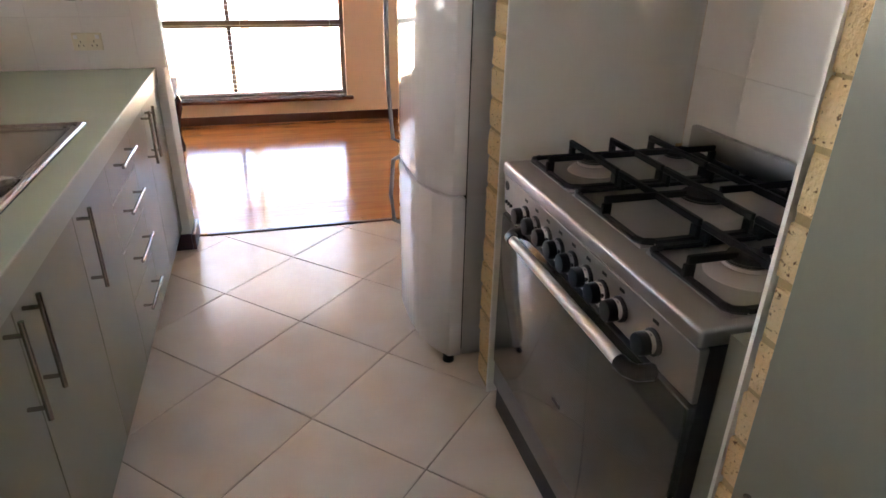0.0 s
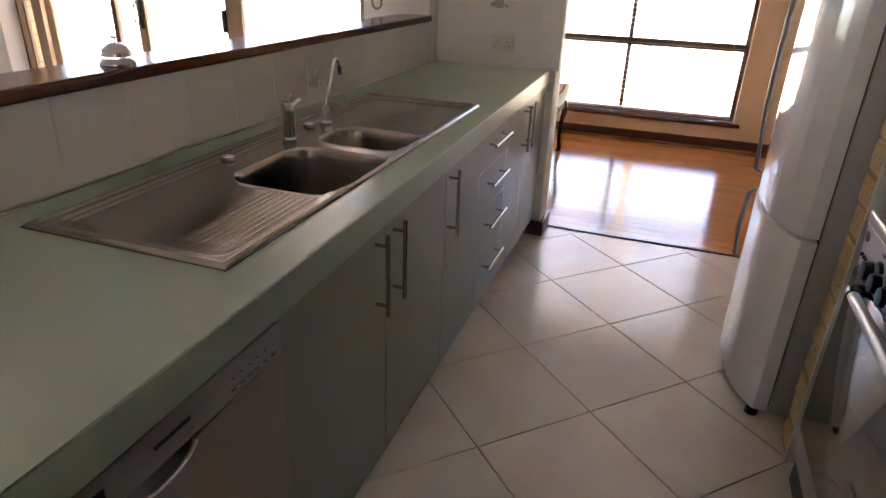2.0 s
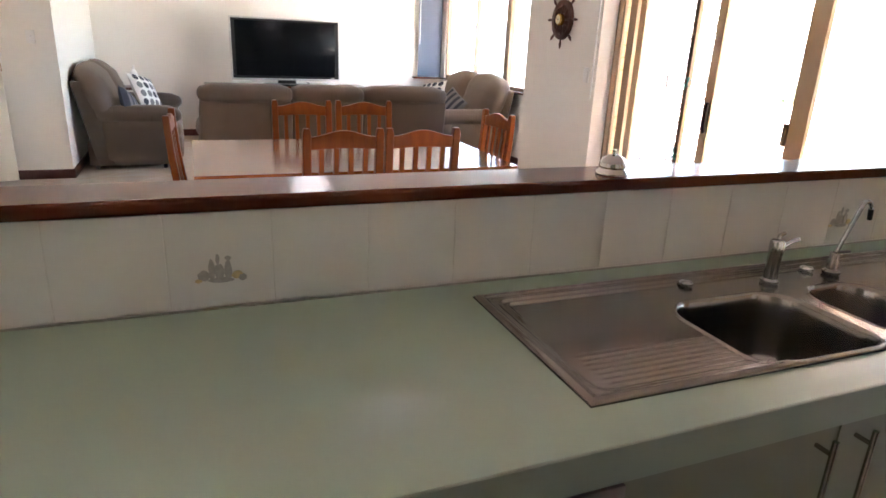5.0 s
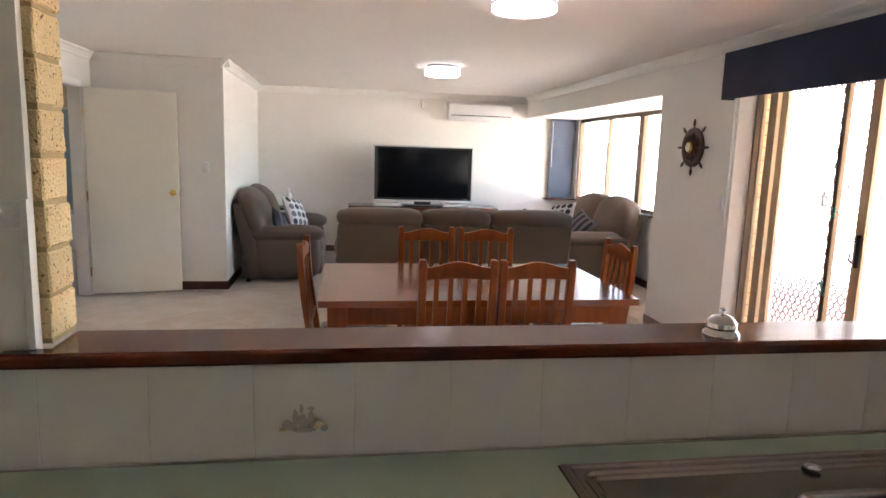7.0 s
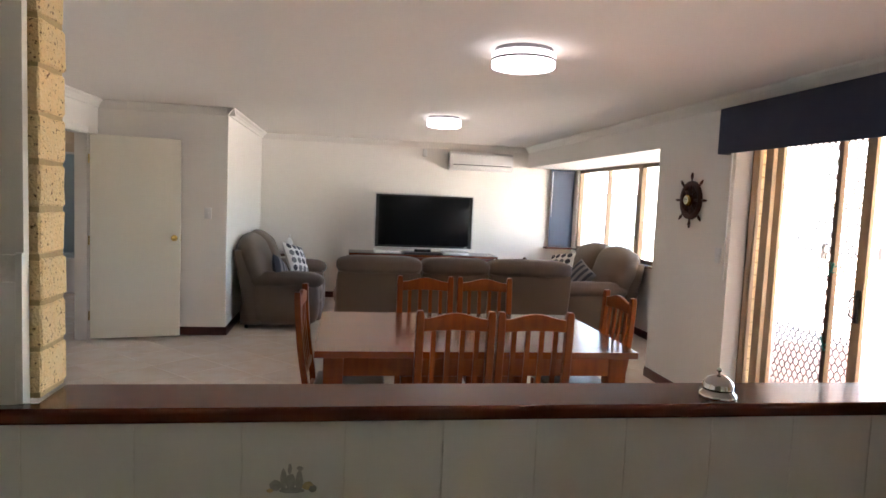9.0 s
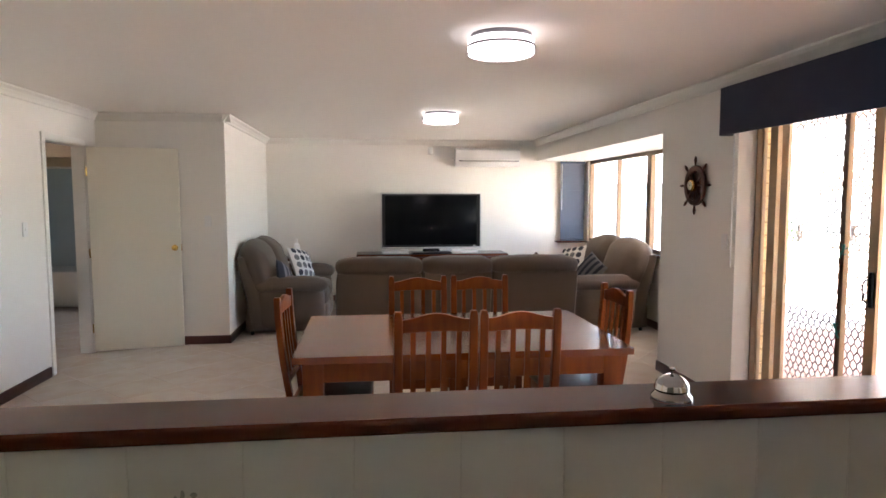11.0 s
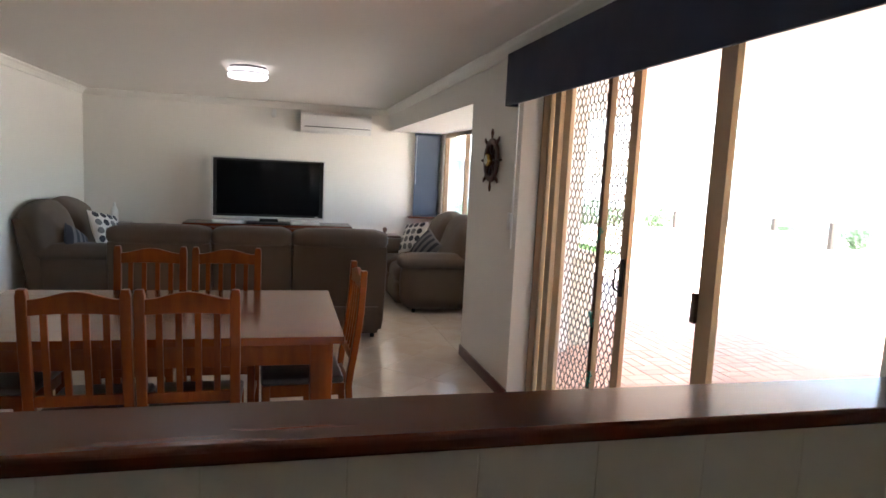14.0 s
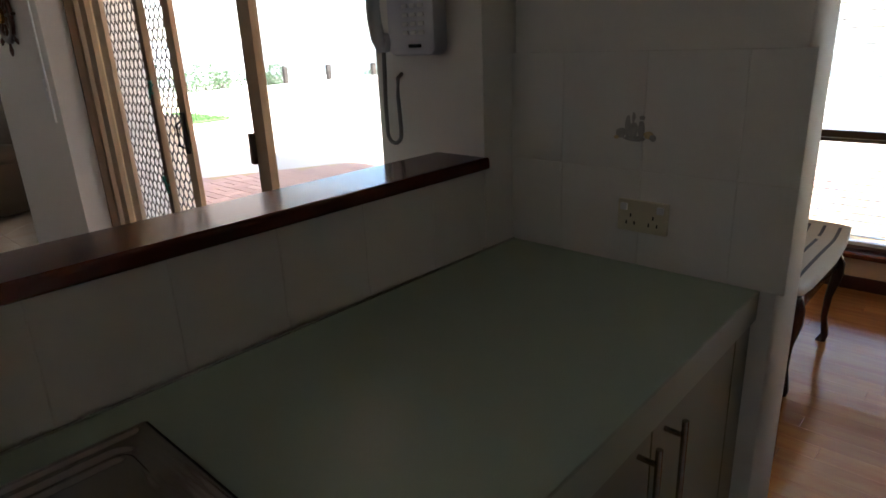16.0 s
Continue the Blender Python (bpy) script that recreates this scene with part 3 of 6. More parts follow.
def mixer():
    c = thing("mixer_tap", "chrome single-lever kitchen mixer tap", "tap", (0.755, 0.415, 0.902))
    part("body", bm_lathe([(0.022, 0), (0.022, 0.005), (0.0165, 0.010), (0.016, 0.070), (0.0175, 0.074), (0.0175, 0.102), (0.014, 0.108), (0.001, 0.110)], 24), TAPM, c)
    part("spout", bm_tube([(0.012, 0.004, 0.080), (0.04, 0.012, 0.087), (0.075, 0.02, 0.093), (0.10, 0.024, 0.094)], 0.0055, 10), TAPM, c)
    part("lever", bm_tube([(0, 0, 0.108), (0.006, 0.002, 0.118), (0.024, 0.006, 0.121)], 0.005, 8), TAPM, c)
    return c


def filter_tap():
    c = thing("filter_tap", "slim chrome gooseneck water filter tap with black lever", "tap", (0.975, 0.42, 0.902))
    part("base", bm_lathe([(0.022, 0), (0.022, 0.006), (0.014, 0.012), (0.012, 0.055), (0.001, 0.056)], 20), TAPM, c)
    pts = [(0, 0, 0.05), (0.010, -0.003, 0.09), (0.030, -0.008, 0.15)]
    for k in range(9):
        a = math.pi * (0.95 - k * 0.95 / 8)
        pts.append((0.054 + 0.019 * math.cos(a), -0.012, 0.170 + 0.020 * math.sin(a)))
    part("spout", bm_tube(pts, 0.0055, 10), TAPM, c)
    e = Vector(pts[-1])
    part("nozzle", bm_cyl(0.007, 0.006, e, e + Vector((0.004, 0, -0.028)), 12), BLACK, c, "black nozzle")
    part("lever", bm_box(-0.004, 0.05, -0.006, 0.006, 0.052, 0.058, 0.002), BLACK, c, "black lever")
    return c


mixer()
filter_tap()


def dishwasher():
    c = thing("dishwasher", "stainless steel dishwasher with a curved pocket handle under the worktop", "dishwasher", (-0.27, 0, -0.018))
    part("body", boxes((-0.29, 0.29, 0.03, 0.58, 0.08, 0.848)), DARKGAP, c, smooth=False)
    # door skin with a scooped pocket at its top
    w, z0, z1 = 0.287, 0.11, 0.765
    arc = [(0.066 * math.sin(a), z1 - 0.032 * math.cos(a)) for a in [math.radians(-78 + k * 13) for k in range(13)]]
    out = [(z0, -w), (z0, w), (z1, w)] + [(z, x) for x, z in arc[::-1]] + [(z1, -w)]
    part("door", bm_prism(out, 1, -0.018, 0.028), DWSTEEL, c, "brushed steel door", smooth=False)
    part("pocket", bm_prism([(z, x) for x, z in arc], 1, 0.012, 0.02), CHROME, c, "polished steel handle pocket", smooth=False)
    part("pocket_lip", bm_tube([(x, -0.019, z) for x, z in arc], 0.004, 8), CHROME, c, "bright pocket lip")
    part("control_panel", bm_box(-w, w, -0.022, 0.028, 0.768, 0.833, 0.003), DWSTEEL, c, "steel control panel")
    part("display", bm_box(-0.118, -0.094, -0.0235, -0.02, 0.79, 0.812), BLACK, c, "small dark display", smooth=False)
    for x in (-0.225, -0.18, -0.15, 0.155, 0.176, 0.197, 0.218, 0.239, 0.26):
        part("button", bm_box(x - 0.010, x + 0.010, -0.026, -0.02, 0.782, 0.787, 0.0015), CHROME, c)
        part("indicator", bm_cyl(0.0022, 0.0022, (x, -0.0228, 0.803), (x, -0.02, 0.803), 8), BLACK, c)
    part("badge", bm_box(-0.012, 0.058, -0.0229, -0.02, 0.799, 0.806), BLACK, c, "dark maker's badge bar", smooth=False)
    part("sticker", bm_box(-0.275, -0.175, -0.0189, -0.017, 0.728, 0.752), mat("grey film label", (0.30, 0.28, 0.26), 0.4, 0.5), c, "worn grey label", smooth=False)
    part("kickboard", boxes((-0.29, 0.29, 0.085, 0.10, 0.019, 0.108)), CAB, c, smooth=False)
    return c


dishwasher()
u = thing("filler_panel", "grey-green laminate filler strip beside the dishwasher", "cabinet panel")
part("strip", boxes((-0.598, -0.566, 0.0, 0.58, 0.10, 0.83)), CAB, u, smooth=False)
part("kickboard", boxes((-0.598, -0.566, 0.085, 0.10, 0.001, 0.10)), CAB, u, smooth=False)
u = thing("filler_panel", "narrow grey-green laminate filler strip beside the sink cabinet", "cabinet panel")
part("strip", boxes((0.024, 0.043, 0.0, 0.58, 0.10, 0.83)), CAB, u, smooth=False)
part("kickboard", boxes((0.024, 0.043, 0.085, 0.10, 0.001, 0.10)), CAB, u, smooth=False)


def ledge():
    c = thing("bar_ledge", "polished dark jarrah bar ledge with a rounded front edge", "shelf")
    pr = [(0.77, 1.102), (0.77, 1.122), (0.76, 1.132), (0.607, 1.132), (0.603, 1.131), (0.600, 1.1295), (0.598, 1.127), (0.597, 1.123), (0.597, 1.108), (0.599, 1.1045), (0.604, 1.102)]
    part("board", bm_prism(pr, 0, -0.995, XE - 0.002), LEDGE, c, smooth=False)
    pr2 = [(0.6385, 1.102), (0.6385, 1.132)] + pr[3:]
    part("horn", bm_prism(pr2, 0, -1.075, -0.995), LEDGE, c, smooth=False)
    part("horn", bm_prism([(0.6055, 1.102), (0.6055, 1.130)] + pr[4:], 0, XE - 0.002, XE + 0.006), LEDGE, c)
    return c


ledge()


def bell():
    c = thing("service_bell", "chrome counter bell standing on the jarrah ledge", "bell", (0.424, 0.655, 1.132))
    c.matrix_basis = c.matrix_basis @ Matrix.Scale(0.95, 4)
    part("base", bm_lathe([(0.043, 0), (0.044, 0.004), (0.042, 0.009), (0.036, 0.014), (0.034, 0.018), (0.002, 0.018)], 36), BELLM, c)
    pr = [(0.0355, 0.0215), (0.0365, 0.023)] + [(0.036 * math.cos(a), 0.024 + 0.030 * math.sin(a)) for a in [k * math.pi / 20 for k in range(1, 10)]] + [(0.001, 0.0545)]
    part("dome", bm_lathe(pr, 36), BELLM, c)
    part("plunger", bm_lathe([(0.0025, 0.054), (0.0025, 0.061), (0.006, 0.062), (0.0065, 0.065), (0.004, 0.0685), (0.0005, 0.069)], 16), BELLM, c)
    return c


bell()


def outlet(x, y, z):
    c = thing("power_outlet", "cream double power outlet on the tiled end wall", "power outlet", (x, y, z))
    part("plate", bm_box(-0.011, 0, -0.058, 0.058, -0.036, 0.036, 0.004), CREAMPL, c)
    for s in (-1, 1):
        part("rocker", bm_box(-0.016, -0.010, s * 0.042 - 0.008, s * 0.042 + 0.008, 0.012, 0.028, 0.002), WHITEPL, c)
        for k in range(3):
            a = radians(90 + 120 * k)
            part("slot", bm_box(-0.0118, -0.009, s * 0.026 + 0.011 * math.cos(a) - 0.0015, s * 0.026 + 0.011 * math.cos(a) + 0.0015, -0.01 + 0.011 * math.sin(a) - 0.004, -0.01 + 0.011 * math.sin(a) + 0.004), BLACK, c, smooth=False)
    return c


outlet(2.478, 0.247, 1.017)


def stove():
    c = thing("stove", "stainless steel freestanding range cooker with five gas burners", "stove", (0.505, -1.108, -0.03))
    # local: x along the front, +y towards the room, depth to -0.59
    W = 0.447
    part("body", bm_box(-W, W, -0.59, -0.012, 0.131, 0.862, 0.003), OVENSIDE, c, "dark enamel oven body")
    part("hob", bm_box(-W, W, -0.59, 0.012, 0.862, 0.898, 0.008, 3), HOBSTEEL, c, "brushed steel hob top")
    part("splash_rail", bm_box(-W, W, -0.60, -0.575, 0.896, 0.972, 0.004), HOBSTEEL, c)
    part("control_panel", bm_prism([(0.008, 0.861), (-0.012, 0.861), (-0.012, 0.752), (0.0, 0.752)], 0, -W, W, 0.002), HOBSTEEL, c, "steel control fascia", smooth=False)
    part("door", bm_box(-W, W, -0.012, 0.004, 0.225, 0.745, 0.003), OVENSIDE, c, "dark steel oven door")
    part("door_glass", bm_box(-W + 0.001, W - 0.001, 0.002, 0.0065, 0.228, 0.743, 0.002), mat("dark mirror oven glass", (0.15, 0.145, 0.13), 0.07, 0.8, bump=0), c, "dark mirrored oven glass")
    part("drawer", bm_box(-W, W, -0.012, 0.002, 0.135, 0.22, 0.003), DWSTEEL, c, "steel warming drawer")
    part("plinth", boxes((-W, W, -0.55, -0.012, 0.031, 0.13)), BLACK, c, "black recessed plinth", smooth=False)
    # handle
    part("handle", bm_cyl(0.0135, 0.0135, (-0.295, 0.046, 0.742), (0.255, 0.046, 0.742), 18), mat("satin aluminium", (0.72, 0.72, 0.70), 0.345, 0.8), c, "thick satin steel handle bar")
    for s, x in ((-1, -0.295), (1, 0.255)):
        part("handle_end", bm_tube([(x, 0.046, 0.742), (x + s * 0.024, 0.044, 0.742), (x + s * 0.04, 0.032, 0.742), (x + s * 0.044, 0.0, 0.742)], 0.0165, 14), BLACK, c, "black curved handle end")
    for x in [0.28 - 0.07 * k for k in range(8)] + [-0.327]:
        k = part("knob", bm_lathe([(0.026, 0), (0.026, 0.007), (0.022, 0.010), (0.0225, 0.030), (0.019, 0.036), (0.001, 0.037)], 24, m=pose(x, 0.002, 0.800, -90)), CHROME, c, "chrome knob with black face")
        part("face", bm_lathe([(0.0228, 0.020), (0.0228, 0.032), (0.0205, 0.0378), (0.017, 0.0385), (0.001, 0.0385)], 24, m=pose(x, 0.002, 0.800, -90)), BLACK, k, "glossy black knob face")
        part("collar", bm_lathe([(0.0265, 0.0002), (0.0265, 0.0075), (0.0225, 0.0105), (0.001, 0.0105)], 24, m=pose(x, 0.002, 0.800, -90)), BLACK, k, "black collar")
        part("mark", bm_box(x - 0.009, x + 0.009, 0.0045, 0.0075, 0.838, 0.845), BLACK, c, smooth=False)
    part("badge", bm_cyl(0.013, 0.013, (0.42, -0.004, 0.835), (0.42, 0.0078, 0.835), 20), BLACK, c, "round dark badge")
    for k in range(3):
        part("timer_button", bm_cyl(0.005, 0.005, (0.425 - 0.018 * k, 0, 0.785), (0.425 - 0.018 * k, 0.009, 0.785), 10), BLACK, c)
    part("door_badge", bm_box(-0.02, 0.02, 0.006, 0.008, 0.40, 0.412, 0.001), DWSTEEL, c)
    # hob wells, burners and grates
    for i, (x, w) in enumerate(((0.30, 0.125), (0.0, 0.155), (-0.30, 0.125))):
        bm = bm_box(x - w, x + w, -0.55, -0.055, 0.8955, 0.903, 0.003)
        part("burner_well", bm, WELL, c, "dark enamel burner well")
    def burner(x, y, r):
        m = Matrix.Translation((x, y, 0))
        b = part("burner", bm_lathe([(r * 2.0, 0.9032), (r * 1.95, 0.906), (r * 1.45, 0.921), (r * 1.25, 0.923), (r * 1.2, 0.929), (0.001, 0.929)], 32, m=m), DWSTEEL, c, "flared bright steel burner ring")
        part("burner_ring", bm_lathe([(r * 1.1, 0.9285), (r * 1.1, 0.9325), (0.001, 0.9325)], 28, m=m), BLACK, b, "dark flame slots")
        part("burner_cap", bm_lathe([(r * 1.0, 0.932), (r * 1.06, 0.935), (r * 1.0, 0.941), (r * 0.6, 0.9435), (0.001, 0.944)], 28, m=m), IRON, b, "black burner cap")
    for x, y, r in ((0.30, -0.18, 0.031), (0.30, -0.43, 0.027), (0.0, -0.30, 0.044), (-0.30, -0.18, 0.036), (-0.30, -0.43, 0.027)):
        burner(x, y, r)
    t = 0.0055
    for x, w in ((0.30, 0.132), (0.0, 0.160), (-0.30, 0.132)):
        bm = bmesh.new()
        # low frame round the well, with cut corners
        for yy in (-0.548, -0.058):
            bm_box(x - w + 0.03, x + w - 0.03, yy - 0.009, yy + 0.009, 0.9035, 0.913, 0.003, 1, bm)
        for xx in (x - w + 0.009, x + w - 0.009):
            bm_box(xx - 0.009, xx + 0.009, -0.52, -0.086, 0.9035, 0.913, 0.003, 1, bm)
        for sx in (-1, 1):
            for ya, yb in ((-0.52, -0.548), (-0.086, -0.058)):
                bm_tube([(x + sx * (w - 0.009), ya, 0.908), (x + sx * (w - 0.016), ya + (yb - ya) * 0.75, 0.908), (x + sx * (w - 0.034), yb, 0.908)], 0.008, 8, bm)
        # raised bars along the front, with fins at their ends
        for yy in (-0.18, -0.305, -0.43):
            bm_box(x - w, x + w, yy - t, yy + t, 0.936, 0.952, 0.002, 1, bm)
            for xx in (x - w + 0.012, x + w - 0.012):
                bm_box(xx - 0.012, xx + 0.012, yy - t, yy + t, 0.905, 0.9365, 0.002, 1, bm)
        # bars from front to back
        for y0, y1 in ((-0.552, -0.455), (-0.405, -0.205), (-0.155, -0.054)) if w < 0.15 else ((-0.552, -0.345), (-0.255, -0.054)):
            bm_box(x - t, x + t, y0, y1, 0.9355, 0.9515, 0.002, 1, bm)
        for yy in (-0.546, -0.06):
            bm_box(x - t, x + t, yy - 0.011, yy + 0.011, 0.905, 0.936, 0.002, 1, bm)
        part("grate", bm, IRON, c, "black cast iron pan support")
    return c


stove()
u = thing("filler_panel", "grey-green laminate filler panel between the range cooker and the brick", "cabinet panel")
part("strip", boxes((-0.014, 0.040, -1.715, -1.135, 0.10, 0.868)), CAB, u, smooth=False)
part("kickboard", boxes((-0.014, 0.040, -1.7, -1.19, 0.001, 0.10)), CAB, u, smooth=False)


def fridge():
    c = thing("fridge", "white upside-down fridge with a bowed glossy door and grey side", "fridge", (1.225, -1.05, 0))
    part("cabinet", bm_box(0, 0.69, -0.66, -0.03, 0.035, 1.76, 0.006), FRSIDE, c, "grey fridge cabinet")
    def bowed(z0, z1):
        n = 16
        out = [(0.003, -0.028)] + [(0.003 + 0.684 * k / n, 0.018 + 0.085 * (1 - abs(2 * k / n - 1) ** 3.0)) for k in range(n + 1)] + [(0.687, -0.028)]
        return bm_prism(out, 2, z0, z1, 0.004)
    lower = part("door", bowed(0.032, 0.656), FRIDGE, c, "bowed glossy white freezer door")
    upper = part("door", bowed(0.665, 1.757), FRIDGE, c, "bowed glossy white fridge door")
    part("handle", bm_tube([(0.610, 0.06, 0.68), (0.612, 0.10, 0.70), (0.612, 0.118, 0.95), (0.612, 0.118, 1.25), (0.612, 0.10, 1.52), (0.610, 0.06, 1.54)], 0.009, 10), mat("grey handle", (0.25, 0.26, 0.28), 0.345, 0.4), upper, "long bowed grey handle")
    part("handle", bm_tube([(0.610, 0.06, 0.32), (0.612, 0.10, 0.34), (0.612, 0.112, 0.46), (0.612, 0.10, 0.61), (0.610, 0.06, 0.63)], 0.009, 10), mat("grey handle", (0.25, 0.26, 0.28), 0.345, 0.4), lower, "bowed grey handle")
    part("gasket", boxes((0.004, 0.686, -0.03, -0.026, 0.06, 1.757)), DARKGAP, c, smooth=False)
    part("plinth", boxes((0.02, 0.67, -0.6, -0.05, 0.03, 0.06)), BLACK, c, smooth=False)
    for x in (0.03, 0.66):
        part("foot", bm_cyl(0.022, 0.02, (x, 0.012, 0.0005), (x, 0.012, 0.032), 14), BLACK, c, "black adjustable foot")
        part("rear_foot", bm_cyl(0.02, 0.02, (x, -0.6, 0.0005), (x, -0.6, 0.04), 14), BLACK, c)
    return c


fridge()

u = thing("tall_cupboard", "grey-green laminate tall pantry cupboard beside the brick pier", "cupboard")
part("body", boxes((-2.148, -0.126, -1.798, -1.1175, 0.08, 2.3)), CAB, u, smooth=False)
part("plinth", boxes((-2.148, -0.125, -1.75, -1.19, 0.001, 0.08)), CAB, u, smooth=False)
for x0, x1 in ((-2.146, -1.63), (-1.63, -1.125), (-1.125, -0.63), (-0.63, -0.072)):
    d = part("door", bm_box(x0 + 0.002, x1 - 0.002, -1.117, -1.099, 0.09, 2.29, 0.002, 1), CAB, u, smooth=False)
    a = Vector((x1 - 0.062, -1.062, 0.512))
    bm = bm_cyl(0.0055, 0.0055, a, a + Vector((0, 0, 0.215)), 12)
    for h in (0.028, 0.187):
        bm_cyl(0.0045, 0.0045, a + Vector((0, 0, h)), a + Vector((0, -0.037, h)), 10, bm)
    part("handle", bm, HANDLEM, d, "slim satin steel bar handle")


# ---- family room ----
def room_door():
    c = thing("door_1", "open flush cream-painted internal door with a brass knob", "door", (-2.90, 5.99, 0), 12.0, kind=S)
    part("leaf", bm_box(0, 0.825, 0.0, 0.036, 0.018, 2.04, 0.002, 1), DOORP, c, smooth=False)
    for s in (-1, 1):
        m = Matrix.Translation((0.765, 0.018, 1.035)) @ pose(0, 0, 0, 90 * (1 if s < 0 else -1))
        part("knob", bm_lathe([(0.032, 0.018), (0.032, 0.024), (0.012, 0.028), (0.011, 0.045), (0.024, 0.055), (0.0275, 0.068), (0.022, 0.079), (0.001, 0.082)], 24, m=m), BRASS, c, "round brass door knob")
    part("latch", bm_box(0.824, 0.83, 0.008, 0.028, 1.0, 1.07, 0.001), BRASS, c, "brass latch plate")
    for z in (0.25, 1.0, 1.8):
        part("hinge", bm_cyl(0.006, 0.006, (-0.006, -0.002, z - 0.045), (-0.006, -0.002, z + 0.045), 10), BRASS, c)
    return c


room_door()
df = thing("door_frame", "white-painted door frame with architraves", "door frame", kind=S)
part("jamb", boxes((XW - 0.113, XW + 0.003, DY0, DY0 + 0.025, 0.001, DZ - 0.02), (XW - 0.113, XW + 0.003, DY1 - 0.025, DY1, 0.001, DZ - 0.02)), TRIMW, df, smooth=False)
part("head", boxes((XW - 0.113, XW + 0.003, DY0, DY1, DZ - 0.02, DZ)), TRIMW, df, smooth=False)
part("architrave", bm_box(XW, XW + 0.016, DY0 - 0.045, DY0 + 0.012, 0.001, DZ + 0.045, 0.004), TRIMW, df)
part("architrave", bm_box(XW, XW + 0.016, DY1 - 0.012, DY1 + 0.045, 0.001, DZ + 0.045, 0.004), TRIMW, df)
part("architrave", bm_box(XW, XW + 0.0155, DY0 + 0.012, DY1 - 0.012, DZ - 0.012, DZ + 0.045, 0.004), TRIMW, df)


def switch(x, y, z, rz, label="white light switch plate on the plaster wall"):
    c = thing("light_switch", label, "light switch", (x, y, z), rz)
    part("plate", bm_box(-0.036, 0.036, -0.009, 0.0, -0.058, 0.058, 0.003), WHITEPL, c)
    part("rocker", bm_box(-0.008, 0.008, -0.013, -0.008, -0.01, 0.012, 0.002), WHITEPL, c)
    return c


switch(-1.85, 6.28, 1.30, 0)
switch(XW, 4.875, 1.29, 90)
switch(XE, 3.73, 1.22, -90)


def table():
    c = thing("dining_table", "orange-stained solid wood rectangular dining table", "table", (0.302, 3.055, 0))
    W, D = 0.863, 0.545
    n = 7
    for k in range(n):
        y0 = -D + 2 * D * k / n
        part("tabletop_board", bm_box(-W, W, y0 + 0.0001, y0 + 2 * D / n - 0.0001, 0.735, 0.77, 0.0005, 1), PINETOP, c, smooth=False)
    for s in (-1, 1):
        part("apron", bm_box(-W + 0.12, W - 0.12, s * (D - 0.055) - 0.012, s * (D - 0.055) + 0.012, 0.63, 0.734, 0.003), PINE, c)
        part("apron", bm_box(s * (W - 0.065) - 0.012, s * (W - 0.065) + 0.012, -D + 0.12, D - 0.12, 0.63, 0.734, 0.003), PINE, c)
        for r in (-1, 1):
            x, y = s * (W - 0.096), r * (D - 0.09)
            bm = bm_box(x - 0.052, x + 0.052, y - 0.052, y + 0.052, 0.001, 0.735, 0.005)
            for v in bm.verts:
                if v.co.z < 0.3:
                    v.co.x, v.co.y = x + (v.co.x - x) * 0.8, y + (v.co.y - y) * 0.8
            part("leg", bm, PINE, c)
    return c


table()


